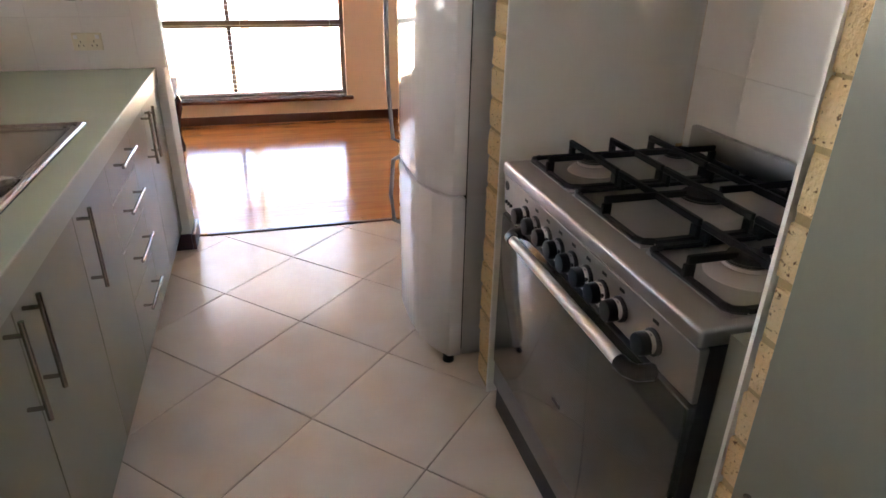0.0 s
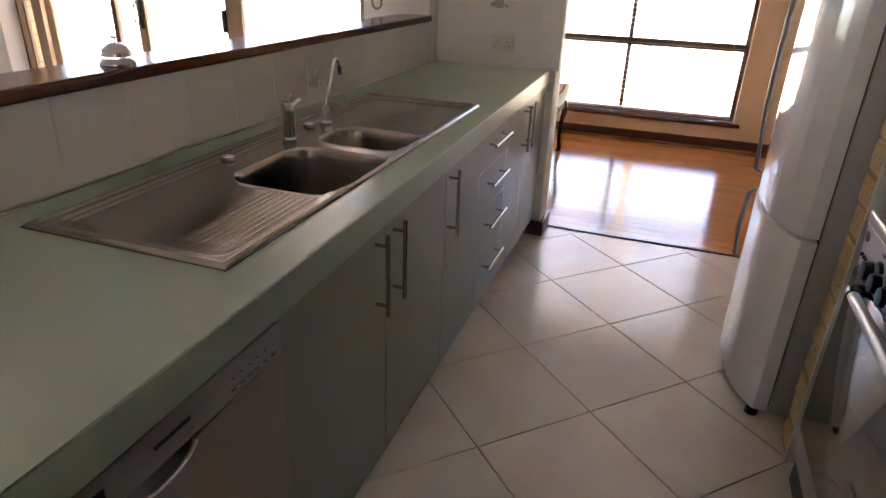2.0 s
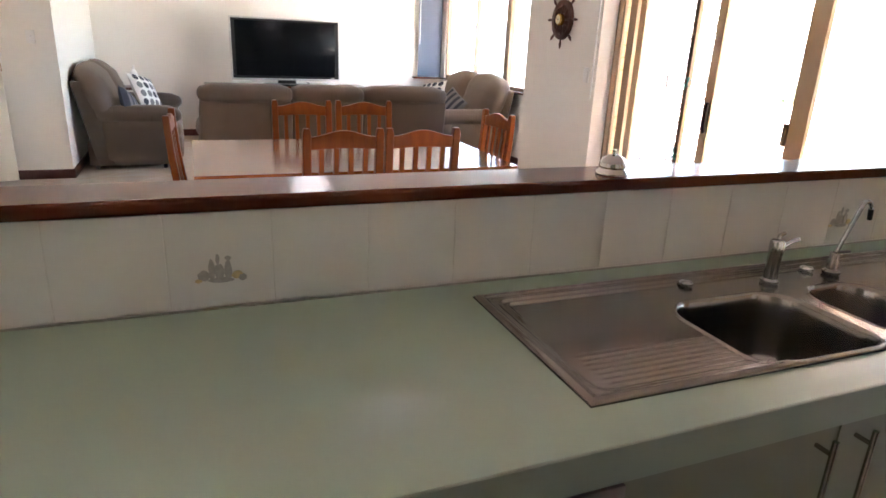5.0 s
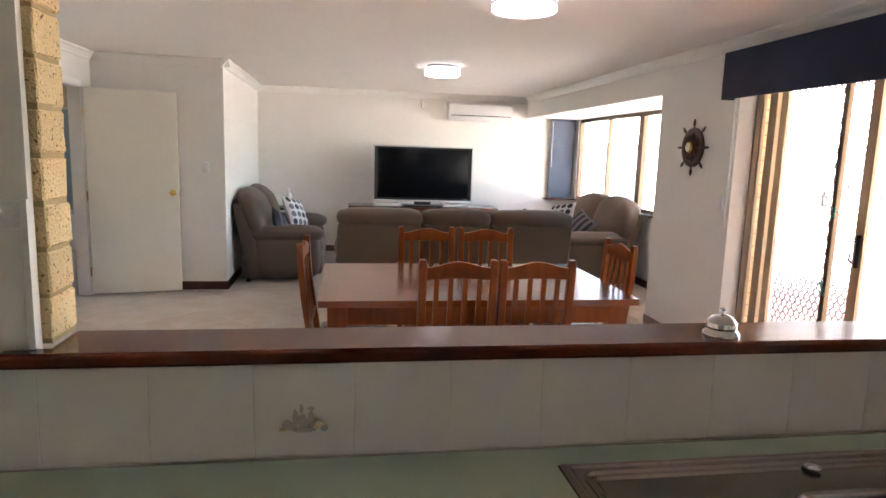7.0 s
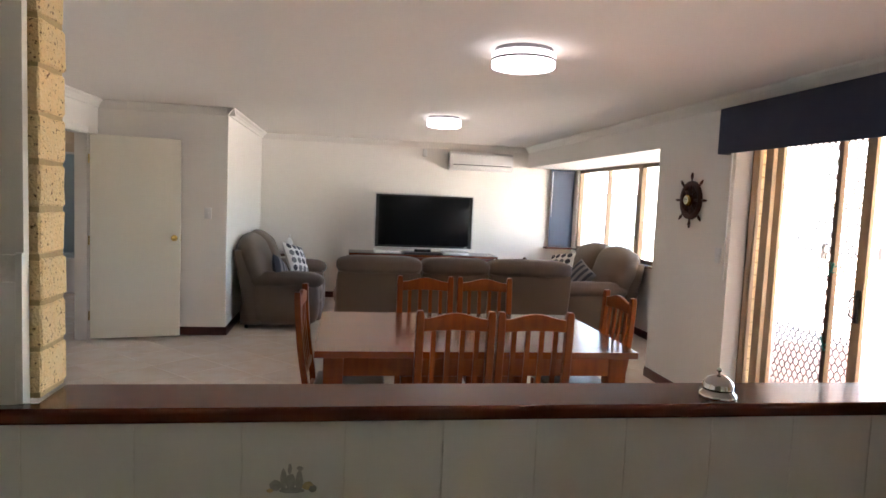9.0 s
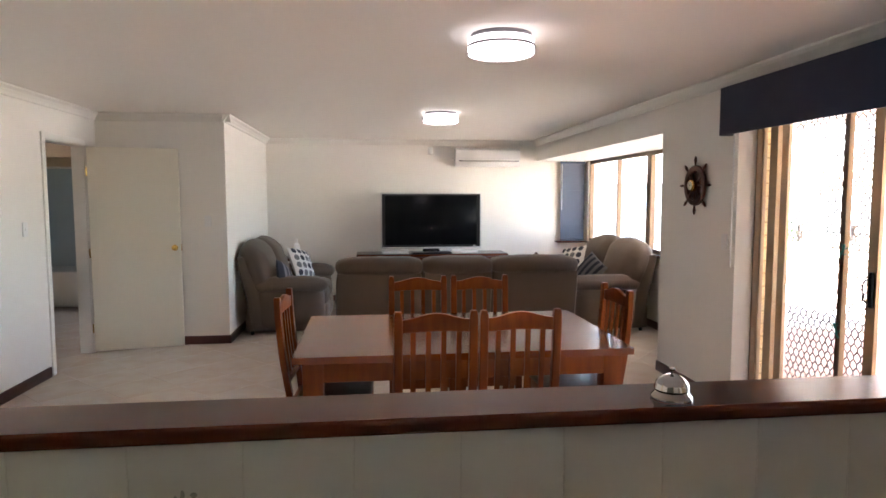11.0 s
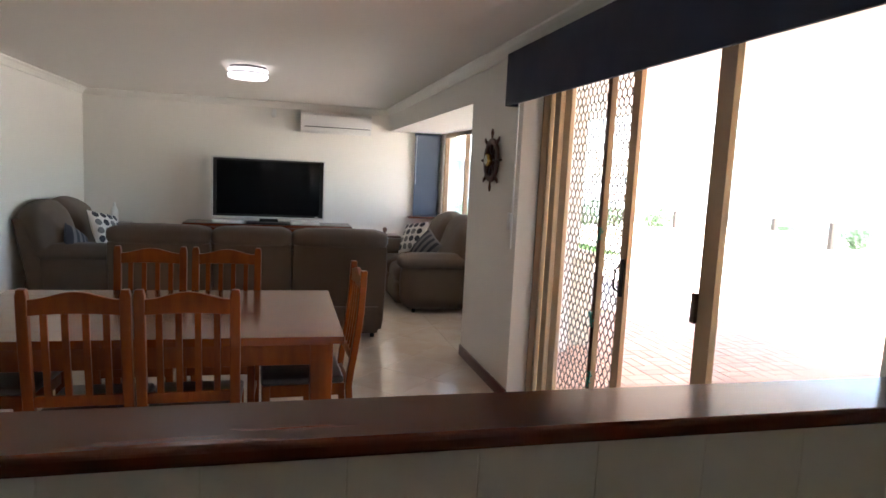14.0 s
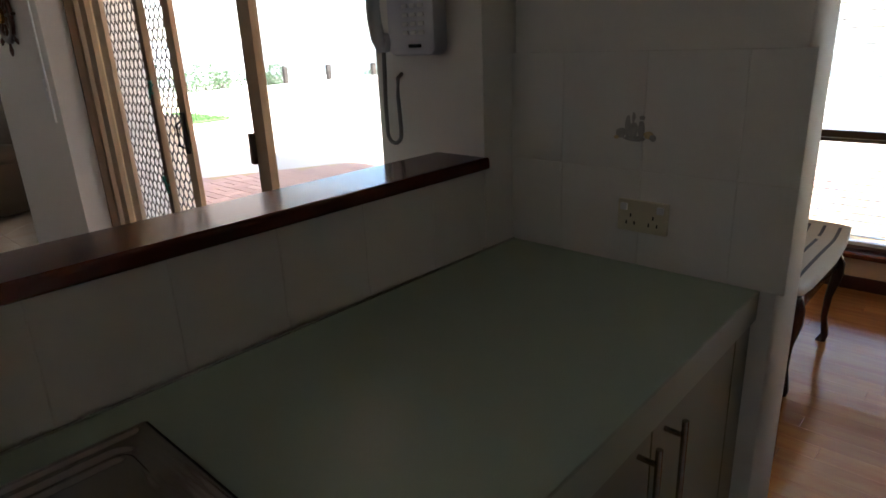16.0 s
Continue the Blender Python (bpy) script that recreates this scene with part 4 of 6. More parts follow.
def dining_chair():
    """Back at y = 0, the seat reaching to +y."""
    c = thing("dining_chair", "orange-stained slat-back wooden dining chair with dark vinyl seat", "chair", (0.125, 2.40, 0), group="chairs round the dining table")
    w = 0.197
    def lean(z):
        return 0.0 if z < 0.45 else -0.062 * ((z - 0.45) / 0.56) - 0.012 * math.sin((z - 0.45) / 0.56 * math.pi)
    for s in (-1, 1):
        bm = bmesh.new()
        zs = [0.001, 0.2, 0.42, 0.5, 0.6, 0.7, 0.8, 0.9, 0.985, 1.012]
        rings = []
        for z in zs:
            h = 0.020 if z < 1.0 else 0.014
            y = lean(z) + (-0.03 * (1 - z / 0.42) if z < 0.42 else 0) + 0.02
            rings.append([bm.verts.new((s * (w - 0.019) + a, y + b, z)) for a, b in ((-h, -0.017), (h, -0.017), (h, 0.017), (-h, 0.017))])
        for a, b in zip(rings, rings[1:]):
            for k in range(4):
                bm.faces.new((a[k], a[(k + 1) % 4], b[(k + 1) % 4], b[k]))
        bm.faces.new(rings[0][::-1])
        bm.faces.new(rings[-1])
        bmesh.ops.bevel(bm, geom=list(bm.edges), offset=0.003, segments=1, affect="EDGES")
        part("post", bm, PINE, c)
        part("leg", bm_box(s * (w - 0.022) - 0.019, s * (w - 0.022) + 0.019, 0.405, 0.445, 0.001, 0.435, 0.004), PINE, c)
        part("side_rail", bm_box(s * (w - 0.022) - 0.011, s * (w - 0.022) + 0.011, 0.04, 0.405, 0.375, 0.435, 0.003), PINE, c)
        part("stretcher", bm_box(s * (w - 0.022) - 0.009, s * (w - 0.022) + 0.009, 0.02, 0.405, 0.17, 0.20, 0.003), PINE, c)
    part("front_rail", bm_box(-w + 0.04, w - 0.04, 0.415, 0.437, 0.375, 0.435, 0.003), PINE, c)
    part("back_rail", bm_box(-w + 0.04, w - 0.04, 0.01, 0.032, 0.375, 0.435, 0.003), PINE, c)
    n = 14
    xs = [-w + 0.036 + (2 * w - 0.072) * k / n for k in range(n + 1)]
    top = [(0.972 + 0.030 * (0.5 + 0.5 * math.cos(x / (w - 0.036) * math.pi)) , x) for x in xs]
    y = lean(0.95) + 0.02
    part("top_rail", bm_prism([(0.905 + 0.012 * math.cos(x / w * 1.4), x) for x in xs] + top[::-1], 1, y - 0.011, y + 0.011, 0.003), PINE, c)
    part("lower_rail", bm_box(-w + 0.036, w - 0.036, lean(0.56) + 0.010, lean(0.56) + 0.030, 0.535, 0.58, 0.003), PINE, c)
    for k in range(4):
        x = -0.1085 + 0.0723 * k
        bm = bmesh.new()
        rings = []
        for z in (0.575, 0.66, 0.74, 0.82, 0.915):
            yy = lean(z) + 0.02
            rings.append([bm.verts.new((x + a, yy + b, z)) for a, b in ((-0.0125, -0.006), (0.0125, -0.006), (0.0125, 0.006), (-0.0125, 0.006))])
        for a, b in zip(rings, rings[1:]):
            for q in range(4):
                bm.faces.new((a[q], a[(q + 1) % 4], b[(q + 1) % 4], b[q]))
        part("slat", bm, PINE, c, smooth=False)
    bm = bm_box(-w + 0.004, w - 0.004, 0.045, 0.45, 0.436, 0.475, 0.016, 3)
    part("seat", bm, LEATHER, c, "padded dark brown vinyl seat")
    return c


ch = dining_chair()
copy_thing(ch, pose(0.530, 2.40, 0, 0, 0, 0.6))
copy_thing(ch, pose(0.142, 3.66, 0, 0, 0, 180))
copy_thing(ch, pose(0.566, 3.66, 0, 0, 0, 179))
copy_thing(ch, pose(-0.62, 3.03, 0, 0, 0, -93))
copy_thing(ch, pose(1.24, 3.04, 0, 0, 0, 92))


def pad(x0, x1, y0, y1, z0, z1, r=0.05, puff=0.012, bm=None):
    """A soft block with rounded edges and slightly puffed faces."""
    b = bm_box(x0, x1, y0, y1, z0, z1)
    bmesh.ops.subdivide_edges(b, edges=list(b.edges), cuts=7, use_grid_fill=True)
    c = Vector(((x0 + x1) / 2, (y0 + y1) / 2, (z0 + z1) / 2))
    h = Vector(((x1 - x0) / 2, (y1 - y0) / 2, (z1 - z0) / 2))
    r = min(r, h.x * 0.95, h.y * 0.95, h.z * 0.95)
    for v in b.verts:
        p = v.co - c
        u = [p[i] / h[i] for i in range(3)]
        q = Vector([max(-h[i] + r, min(h[i] - r, p[i])) for i in range(3)])
        d = p - q
        if d.length > 1e-6:
            d = d.normalized() * r
        bulge = [math.cos(u[(i + 1) % 3] * 1.45) * math.cos(u[(i + 2) % 3] * 1.45) * u[i] * puff for i in range(3)]
        v.co = c + q + d + Vector(bulge)
    n = noise.noise
    for v in b.verts:
        v.co += v.normal * 0.006 * n(v.co * 7.0)
    return b


def sofa(label, W, seats, at, rz, mid=None, bh=0.98, pillows=False):
    """Local: back at y = 0 looking to -y, seat reaching to +y; x from 0 to W."""
    c = thing("sofa", label, "sofa", at, rz, group="taupe recliner sofas")
    D, A = 0.93, 0.23
    part("base", pad(0.05, W - 0.05, 0.03, D - 0.10, 0.035, 0.30, 0.03, 0.004), SOFA, c)
    for x in (0.10, W - 0.10):
        for y in (0.10, D - 0.18):
            part("foot", bm_cyl(0.022, 0.018, (x, y, 0.0005), (x, y, 0.06), 12), BLACK, c, "black plastic foot")
    for x0, x1 in ((0, A), (W - A, W)):
        part("arm", pad(x0, x1, 0.14, D - 0.04, 0.05, 0.56, 0.10, 0.022), SOFA, c)
        part("arm_pad", pad(x0 - 0.014, x1 + 0.014, 0.12, D + 0.0, 0.475, 0.64, 0.08, 0.02), SOFA, c)
    cuts = mid or [A + (W - 2 * A) * k / seats for k in range(1, seats)]
    edges = [0.0] + list(cuts) + [W]
    inner = [A] + list(cuts) + [W - A]
    for k in range(seats):
        b = pad(edges[k] + 0.004, edges[k + 1] - 0.004, 0.0, 0.17, 0.05, bh - 0.125, 0.03, 0.010)
        for v in b.verts:
            v.co.y += 0.13 - 0.21 * v.co.z
        part("back_shell", b, SOFA, c)
        if pillows:
            b = pad(edges[k] + 0.03, edges[k + 1] - 0.008 if k == 0 else edges[k + 1] - 0.03, 0.10, 0.36, 0.44, bh, 0.10, 0.05)
            for v in b.verts:
                v.co.y -= 0.30 * (v.co.z - 0.44) - 0.02
                v.co.z -= 0.05 * abs((v.co.x - W / 2) / (W / 2)) ** 2 * max(0, v.co.z - 0.6) / 0.4
            part("back_cushion", b, SOFA, c)
            part("seat_cushion", pad(inner[k] + 0.004, inner[k + 1] - 0.004, 0.28, D - 0.02, 0.27, 0.475, 0.07, 0.03), SOFA, c)
            part("footrest", pad(inner[k] + 0.004, inner[k + 1] - 0.004, D - 0.11, D, 0.06, 0.31, 0.035, 0.012), SOFA, c)
            xl = -0.014 if k == 0 else W + 0.003
            part("recliner_lever", bm_box(xl, xl + 0.012, 0.42, 0.60, 0.20, 0.235, 0.005), LEATHER, c, "flat dark recliner lever")
            continue
        b = pad(edges[k] + 0.008, edges[k + 1] - 0.008, -0.012, 0.27, bh - 0.155, bh, 0.062, 0.016)
        for v in b.verts:
            v.co.y -= 0.05
        part("head_cushion", b, SOFA, c)
        b = pad(inner[k] + 0.006, inner[k + 1] - 0.006, 0.13, 0.36, 0.42, bh - 0.10, 0.09, 0.035)
        for v in b.verts:
            v.co.y -= 0.12 * max(0.0, v.co.z - 0.42)
        part("back_cushion", b, SOFA, c)
        part("seat_cushion", pad(inner[k] + 0.004, inner[k + 1] - 0.004, 0.28, D - 0.02, 0.27, 0.475, 0.07, 0.03), SOFA, c)
        part("footrest", pad(inner[k] + 0.004, inner[k + 1] - 0.004, D - 0.11, D, 0.06, 0.31, 0.035, 0.012), SOFA, c)
    return c


sofa("taupe suede three-seat recliner sofa seen from its back", 2.29, 3, (-0.49, 5.27, 0), 0, mid=[0.80, 1.457])
sofa("taupe suede two-seat recliner sofa against the return wall", 1.66, 2, (-1.60, 8.24, 0), -90, bh=1.02, pillows=True)
sofa("taupe suede two-seat recliner sofa in the bay window", 1.68, 2, (3.04, 6.27, 0), 90, bh=1.02, pillows=True)


def cushion(label, at, rx, ry, rz, size, base, spot=None, how="dots"):
    c = thing("cushion", label, "cushion")
    c.matrix_basis = pose(*at, rx, ry, rz)
    h = size / 2
    n = 12
    def bulge(u, v):
        return 0.068 * (max(0, 1 - u * u) * max(0, 1 - v * v)) ** 0.42 + 0.002
    def edge(u, v):
        k = 1 - 0.07 * (1 - u * u) if abs(v) > 0.5 else 1
        j = 1 - 0.07 * (1 - v * v) if abs(u) > 0.5 else 1
        return u * h * (1 - 0.06 * (1 - v * v) * u * u), v * h * (1 - 0.06 * (1 - u * u) * v * v)
    bm = bmesh.new()
    grids = []
    for s in (1, -1):
        g = [[bm.verts.new((*edge(-1 + 2 * i / n, -1 + 2 * j / n), s * bulge(-1 + 2 * i / n, -1 + 2 * j / n))) for i in range(n + 1)] for j in range(n + 1)]
        grids.append(g)
        for j in range(n):
            for i in range(n):
                q = (g[j][i], g[j][i + 1], g[j + 1][i + 1], g[j + 1][i])
                bm.faces.new(q if s > 0 else q[::-1])
    bmesh.ops.remove_doubles(bm, verts=bm.verts, dist=0.005)
    part("cover", bm, base, c)
    rng = random.Random(5)
    if how == "dots":
        for j in range(4):
            for i in range(4):
                u0, v0, r = -0.72 + 0.48 * i, -0.72 + 0.48 * j, 0.19
                bm = bmesh.new()
                rings = []
                for q in (0.35, 0.7, 1.0):
                    ring = []
                    for k in range(16):
                        u, v = u0 + r * q * math.cos(k * math.pi / 8), v0 + r * q * math.sin(k * math.pi / 8)
                        x, y = edge(u, v)
                        ring.append(bm.verts.new((x, y, bulge(u, v) + 0.0022)))
                    rings.append(ring)
                bm.faces.new(rings[0])
                for a, b in zip(rings, rings[1:]):
                    for k in range(16):
                        bm.faces.new((a[k], b[k], b[(k + 1) % 16], a[(k + 1) % 16]))
                part("dot", bm, spot if rng.random() < 0.65 else CUSHG, c, "printed dot")
    elif how == "stripes":
        for k in range(4):
            u0 = -0.75 + 0.45 * k
            bm = bmesh.new()
            rows = []
            for j in range(13):
                v = -0.93 + 1.86 * j / 12
                row = []
                for u in (u0, u0 + 0.11, u0 + 0.22):
                    x, y = edge(u, v)
                    row.append(bm.verts.new((x, y, bulge(u, v) + 0.0022)))
                rows.append(row)
            for a, b in zip(rows, rows[1:]):
                for i in range(2):
                    bm.faces.new((a[i], a[i + 1], b[i + 1], b[i]))
            part("stripe", bm, spot, c, "printed stripe")
    return c


cushion("white scatter cushion with charcoal and grey dots", (-1.02, 7.42, 0.72), 62, 12, 62, 0.42, CUSHW, CUSHB)
cushion("charcoal scatter cushion with grey stripes lying on the sofa", (-1.14, 6.80, 0.62), 68, 30, 70, 0.36, CUSHB, CUSHG, "stripes")
cushion("white scatter cushion with charcoal and grey dots", (2.50, 7.56, 0.70), 62, -10, -60, 0.42, CUSHW, CUSHB)
cushion("grey scatter cushion with dark stripes on the bay sofa", (2.52, 6.92, 0.64), 62, 28, -75, 0.38, CUSHG, CUSHB, "stripes")


def television():
    c = thing("television", "large flat television with a silver frame on a low cabinet", "television", (0.702, 8.40, 0.745))
    part("screen", bm_box(-0.70, 0.70, -0.024, 0.02, 0.096, 0.848, 0.002), SCREEN, c, "black unlit screen")
    part("housing", bm_box(-0.64, 0.64, 0.02, 0.11, 0.13, 0.82, 0.02), BLACK, c, "black rear housing")
    for r in ((-0.72, 0.72, 0.849, 0.870), (-0.72, 0.72, 0.074, 0.095)):
        part("frame", bm_box(r[0], r[1], -0.03, 0.03, r[2], r[3], 0.005), SILVER, c, "silver frame rail")
    part("bezel", boxes((-0.70, 0.70, -0.027, -0.0245, 0.823, 0.848), (-0.70, 0.70, -0.027, -0.0245, 0.096, 0.128), (-0.70, -0.655, -0.027, -0.0245, 0.129, 0.822), (0.655, 0.70, -0.027, -0.0245, 0.129, 0.822)), BLACK, c, "glossy black inner bezel", smooth=False)
    for x in (-0.711, 0.711):
        part("frame", bm_box(x - 0.009, x + 0.009, -0.029, 0.029, 0.0955, 0.8485, 0.004), SILVER, c, "silver frame stile")
    part("neck", bm_box(-0.12, 0.12, 0.0, 0.07, 0.02, 0.09, 0.01), BLACK, c)
    part("foot", bm_box(-0.28, 0.28, -0.14, 0.14, 0.0005, 0.028, 0.008), BLACK, c, "black pedestal foot")
    part("badge", bm_box(0.60, 0.64, -0.0285, -0.0265, 0.106, 0.116), SILVER, c, smooth=False)
    return c


television()
for x in (0.19, 1.18):
    b = thing("media_box", "flat silver media box on the television cabinet", "media player", (x, 8.44, 0.745))
    part("case", bm_box(-0.19, 0.19, -0.13, 0.13, 0.004, 0.05, 0.006), SILVER, b)
    part("fascia", bm_box(-0.17, 0.17, -0.134, -0.129, 0.015, 0.042, 0.002), WHITEPL, b)
tvc = thing("television_cabinet", "low red-brown timber television cabinet", "cabinet", (0.72, 8.56, 0))
part("top", bm_box(-1.08, 1.08, -0.27, 0.27, 0.71, 0.745, 0.006), LEDGE, tvc)
part("carcass", bm_box(-1.03, 1.03, -0.24, 0.25, 0.05, 0.71, 0.004), SKIRT, tvc)
for k in range(4):
    d = part("door", bm_box(-1.01 + 0.505 * k, -0.515 + 0.505 * k, -0.258, -0.24, 0.08, 0.69, 0.004), LEDGE, tvc)
    part("knob", bm_lathe([(0.006, 0), (0.006, 0.012), (0.014, 0.02), (0.001, 0.028)], 12, m=pose(-0.76 + 0.505 * k, -0.257, 0.5, 90)), BRASS, d, "small brass knob")
part("plinth", boxes((-1.0, 1.0, -0.2, 0.24, 0.001, 0.05)), SKIRT, tvc, smooth=False)

ac = thing("air_conditioner", "white split-system air conditioner high on the wall", "air conditioner", (1.59, 8.95, 2.0))
part("casing", bm_prism([(0, 0.02), (0, 0.275), (-0.15, 0.275), (-0.205, 0.24), (-0.215, 0.10), (-0.19, 0.03), (-0.12, 0.0)], 0, -0.485, 0.485, 0.006), WHITEPL, ac)
part("louvre", bm_box(-0.43, 0.45, -0.222, -0.205, 0.052, 0.075, 0.003), WHITEPL, ac, "white air louvre")
part("air_slot", bm_box(-0.44, 0.46, -0.2165, -0.19, 0.078, 0.088), DARKGAP, ac, "dark air outlet slot", smooth=False)
part("panel_line", bm_box(-0.48, 0.48, -0.2165, -0.2, 0.118, 0.121), GREYPL, ac, smooth=False)
sensor = thing("alarm_sensor", "small white alarm sensor near the cornice", "sensor", (0.74, 8.95, 2.24))
part("case", bm_box(-0.032, 0.032, -0.05, 0, -0.055, 0.055, 0.012, 3), WHITEPL, sensor)
so = thing("power_outlet", "white power outlet low on the wall beside the bay sofa", "power outlet", (2.24, 8.95, 0.38))
part("plate", bm_box(-0.06, 0.06, -0.012, 0, -0.036, 0.036, 0.004), WHITEPL, so)

st = thing("side_table", "small dark timber side table behind the sofas", "side table", (-1.28, 8.62, 0))
part("top", bm_box(-0.24, 0.24, -0.22, 0.22, 0.66, 0.69, 0.006), SKIRT, st)
for x in (-0.2, 0.2):
    for y in (-0.18, 0.18):
        part("leg", bm_box(x - 0.018, x + 0.018, y - 0.018, y + 0.018, 0.001, 0.66, 0.004), SKIRT, st)
bo = thing("white_bottle", "slim white ceramic bottle on the side table", "bottle", (-1.20, 8.55, 0.69))
part("bottle", bm_lathe([(0.04, 0), (0.045, 0.02), (0.045, 0.16), (0.03, 0.2), (0.014, 0.22), (0.014, 0.26), (0.018, 0.265), (0.001, 0.27)], 24), WHITEPL, bo)
orn = thing("ornament", "small dark bird ornament on the sofa table", "ornament", (2.30, 8.62, 0.62))
part("body", bm_lathe([(0.03, 0), (0.032, 0.01), (0.012, 0.02), (0.028, 0.05), (0.034, 0.075), (0.02, 0.1), (0.001, 0.11)], 18), WHEELW, orn)
ot = thing("side_table", "small dark timber corner table by the bay sofa", "side table", (2.30, 8.62, 0))
part("top", bm_box(-0.2, 0.2, -0.2, 0.2, 0.595, 0.62, 0.006), SKIRT, ot)
part("pillar", bm_lathe([(0.14, 0.001), (0.13, 0.02), (0.03, 0.05), (0.035, 0.3), (0.025, 0.55), (0.06, 0.595)], 20), SKIRT, ot)


RINGM = mat("dull silver ring", (0.15, 0.14, 0.15), 0.45, 0.0, var=0.03, bump=0)


def ceiling_lamp(y, x):
    c = thing("ceiling_lamp", "round two-tier white ceiling lamp with silver rings, switched on", "ceiling lamp", (x, y, CEILZ), group="round ceiling lamps")
    part("mount", bm_lathe([(0.001, -0.024), (0.158, -0.024), (0.162, -0.020), (0.162, -0.0005), (0.001, -0.0005)], 40), RINGM, c, "silver grey mounting pan")
    part("upper_diffuser", bm_lathe([(0.001, -0.058), (0.174, -0.058), (0.176, -0.055), (0.176, -0.0265), (0.172, -0.0245), (0.001, -0.0245)], 48), LAMPUP, c, "glowing upper tier")
    part("ring", bm_lathe([(0.170, -0.070), (0.181, -0.070), (0.181, -0.0585), (0.170, -0.0585)], 48), RINGM, c, "thin silver ring")
    part("lower_diffuser", bm_lathe([(0.001, -0.107), (0.12, -0.106), (0.165, -0.103), (0.176, -0.099), (0.177, -0.0705), (0.001, -0.0705)], 48), LAMPON, c, "glowing lower tier")
    part("rim", bm_tube([(0.1775 * math.cos(a * math.pi / 24), 0.1775 * math.sin(a * math.pi / 24), -0.100) for a in range(48)], 0.0032, 8, closed=True), RINGM, c, "thin silver rim")
    return c


ceiling_lamp(2.83, 0.525)
ceiling_lamp(5.90, 0.555)

pel = thing("pelmet", "navy blue fabric-covered pelmet over the sliding door", "pelmet", (0, 0, 0))
part("front", bm_box(2.27, 2.29, 0.82, 3.685, 1.970, 2.30, 0.004), NAVY, pel)
part("end", bm_box(2.291, XE - 0.001, 3.665, 3.685, 1.970, 2.30, 0.004), NAVY, pel)
part("end", bm_box(2.291, XE - 0.001, 0.82, 0.84, 1.970, 2.30, 0.004), NAVY, pel)
part("top", boxes((2.291, XE - 0.001, 0.841, 3.664, 2.28, 2.299)), NAVY, pel, smooth=False)


def ship_wheel():
    c = thing("ship_wheel_clock", "dark wooden ship's wheel wall clock with brass hub", "clock", (XE, 4.135, 1.632))
    R = pose(0, 0, 0, 0, -90)
    part("rim", bm_lathe([(0.112, 0.014), (0.115, 0.032), (0.134, 0.038), (0.155, 0.032), (0.158, 0.014), (0.134, 0.008), (0.112, 0.014)], 40, m=R), WHEELW, c)
    part("back_boss", bm_lathe([(0.05, 0.001), (0.05, 0.03), (0.001, 0.03)], 24, m=R), WHEELW, c)
    for k in range(8):
        a = k * math.pi / 4
        d = Vector((0, math.sin(a), math.cos(a)))
        o = Vector((-0.024, 0, 0))
        bm = bmesh.new()
        for r0, r1, s0, s1 in ((0.03, 0.115, 0.007, 0.010), (0.114, 0.156, 0.009, 0.009), (0.155, 0.170, 0.007, 0.007), (0.170, 0.196, 0.008, 0.012), (0.196, 0.226, 0.012, 0.006)):
            bm_cyl(s0, s1, o + d * r0, o + d * r1, 10, bm)
        part("spoke", bm, WHEELW, c)
    part("hub", bm_lathe([(0.044, 0.03), (0.047, 0.055), (0.042, 0.064), (0.036, 0.066), (0.001, 0.066)], 28, m=R), BRASS, c, "brass clock case")
    part("dial", bm_lathe([(0.035, 0.066), (0.035, 0.0675), (0.001, 0.0675)], 28, m=R), DIAL, c, "pale clock dial")
    for a, l in ((0.9, 0.026), (-1.2, 0.019)):
        part("hand", bm_tube([(-0.0688, 0, 0), (-0.0688, l * math.sin(a), l * math.cos(a))], 0.0012, 6), BLACK, c)
    return c


ship_wheel()


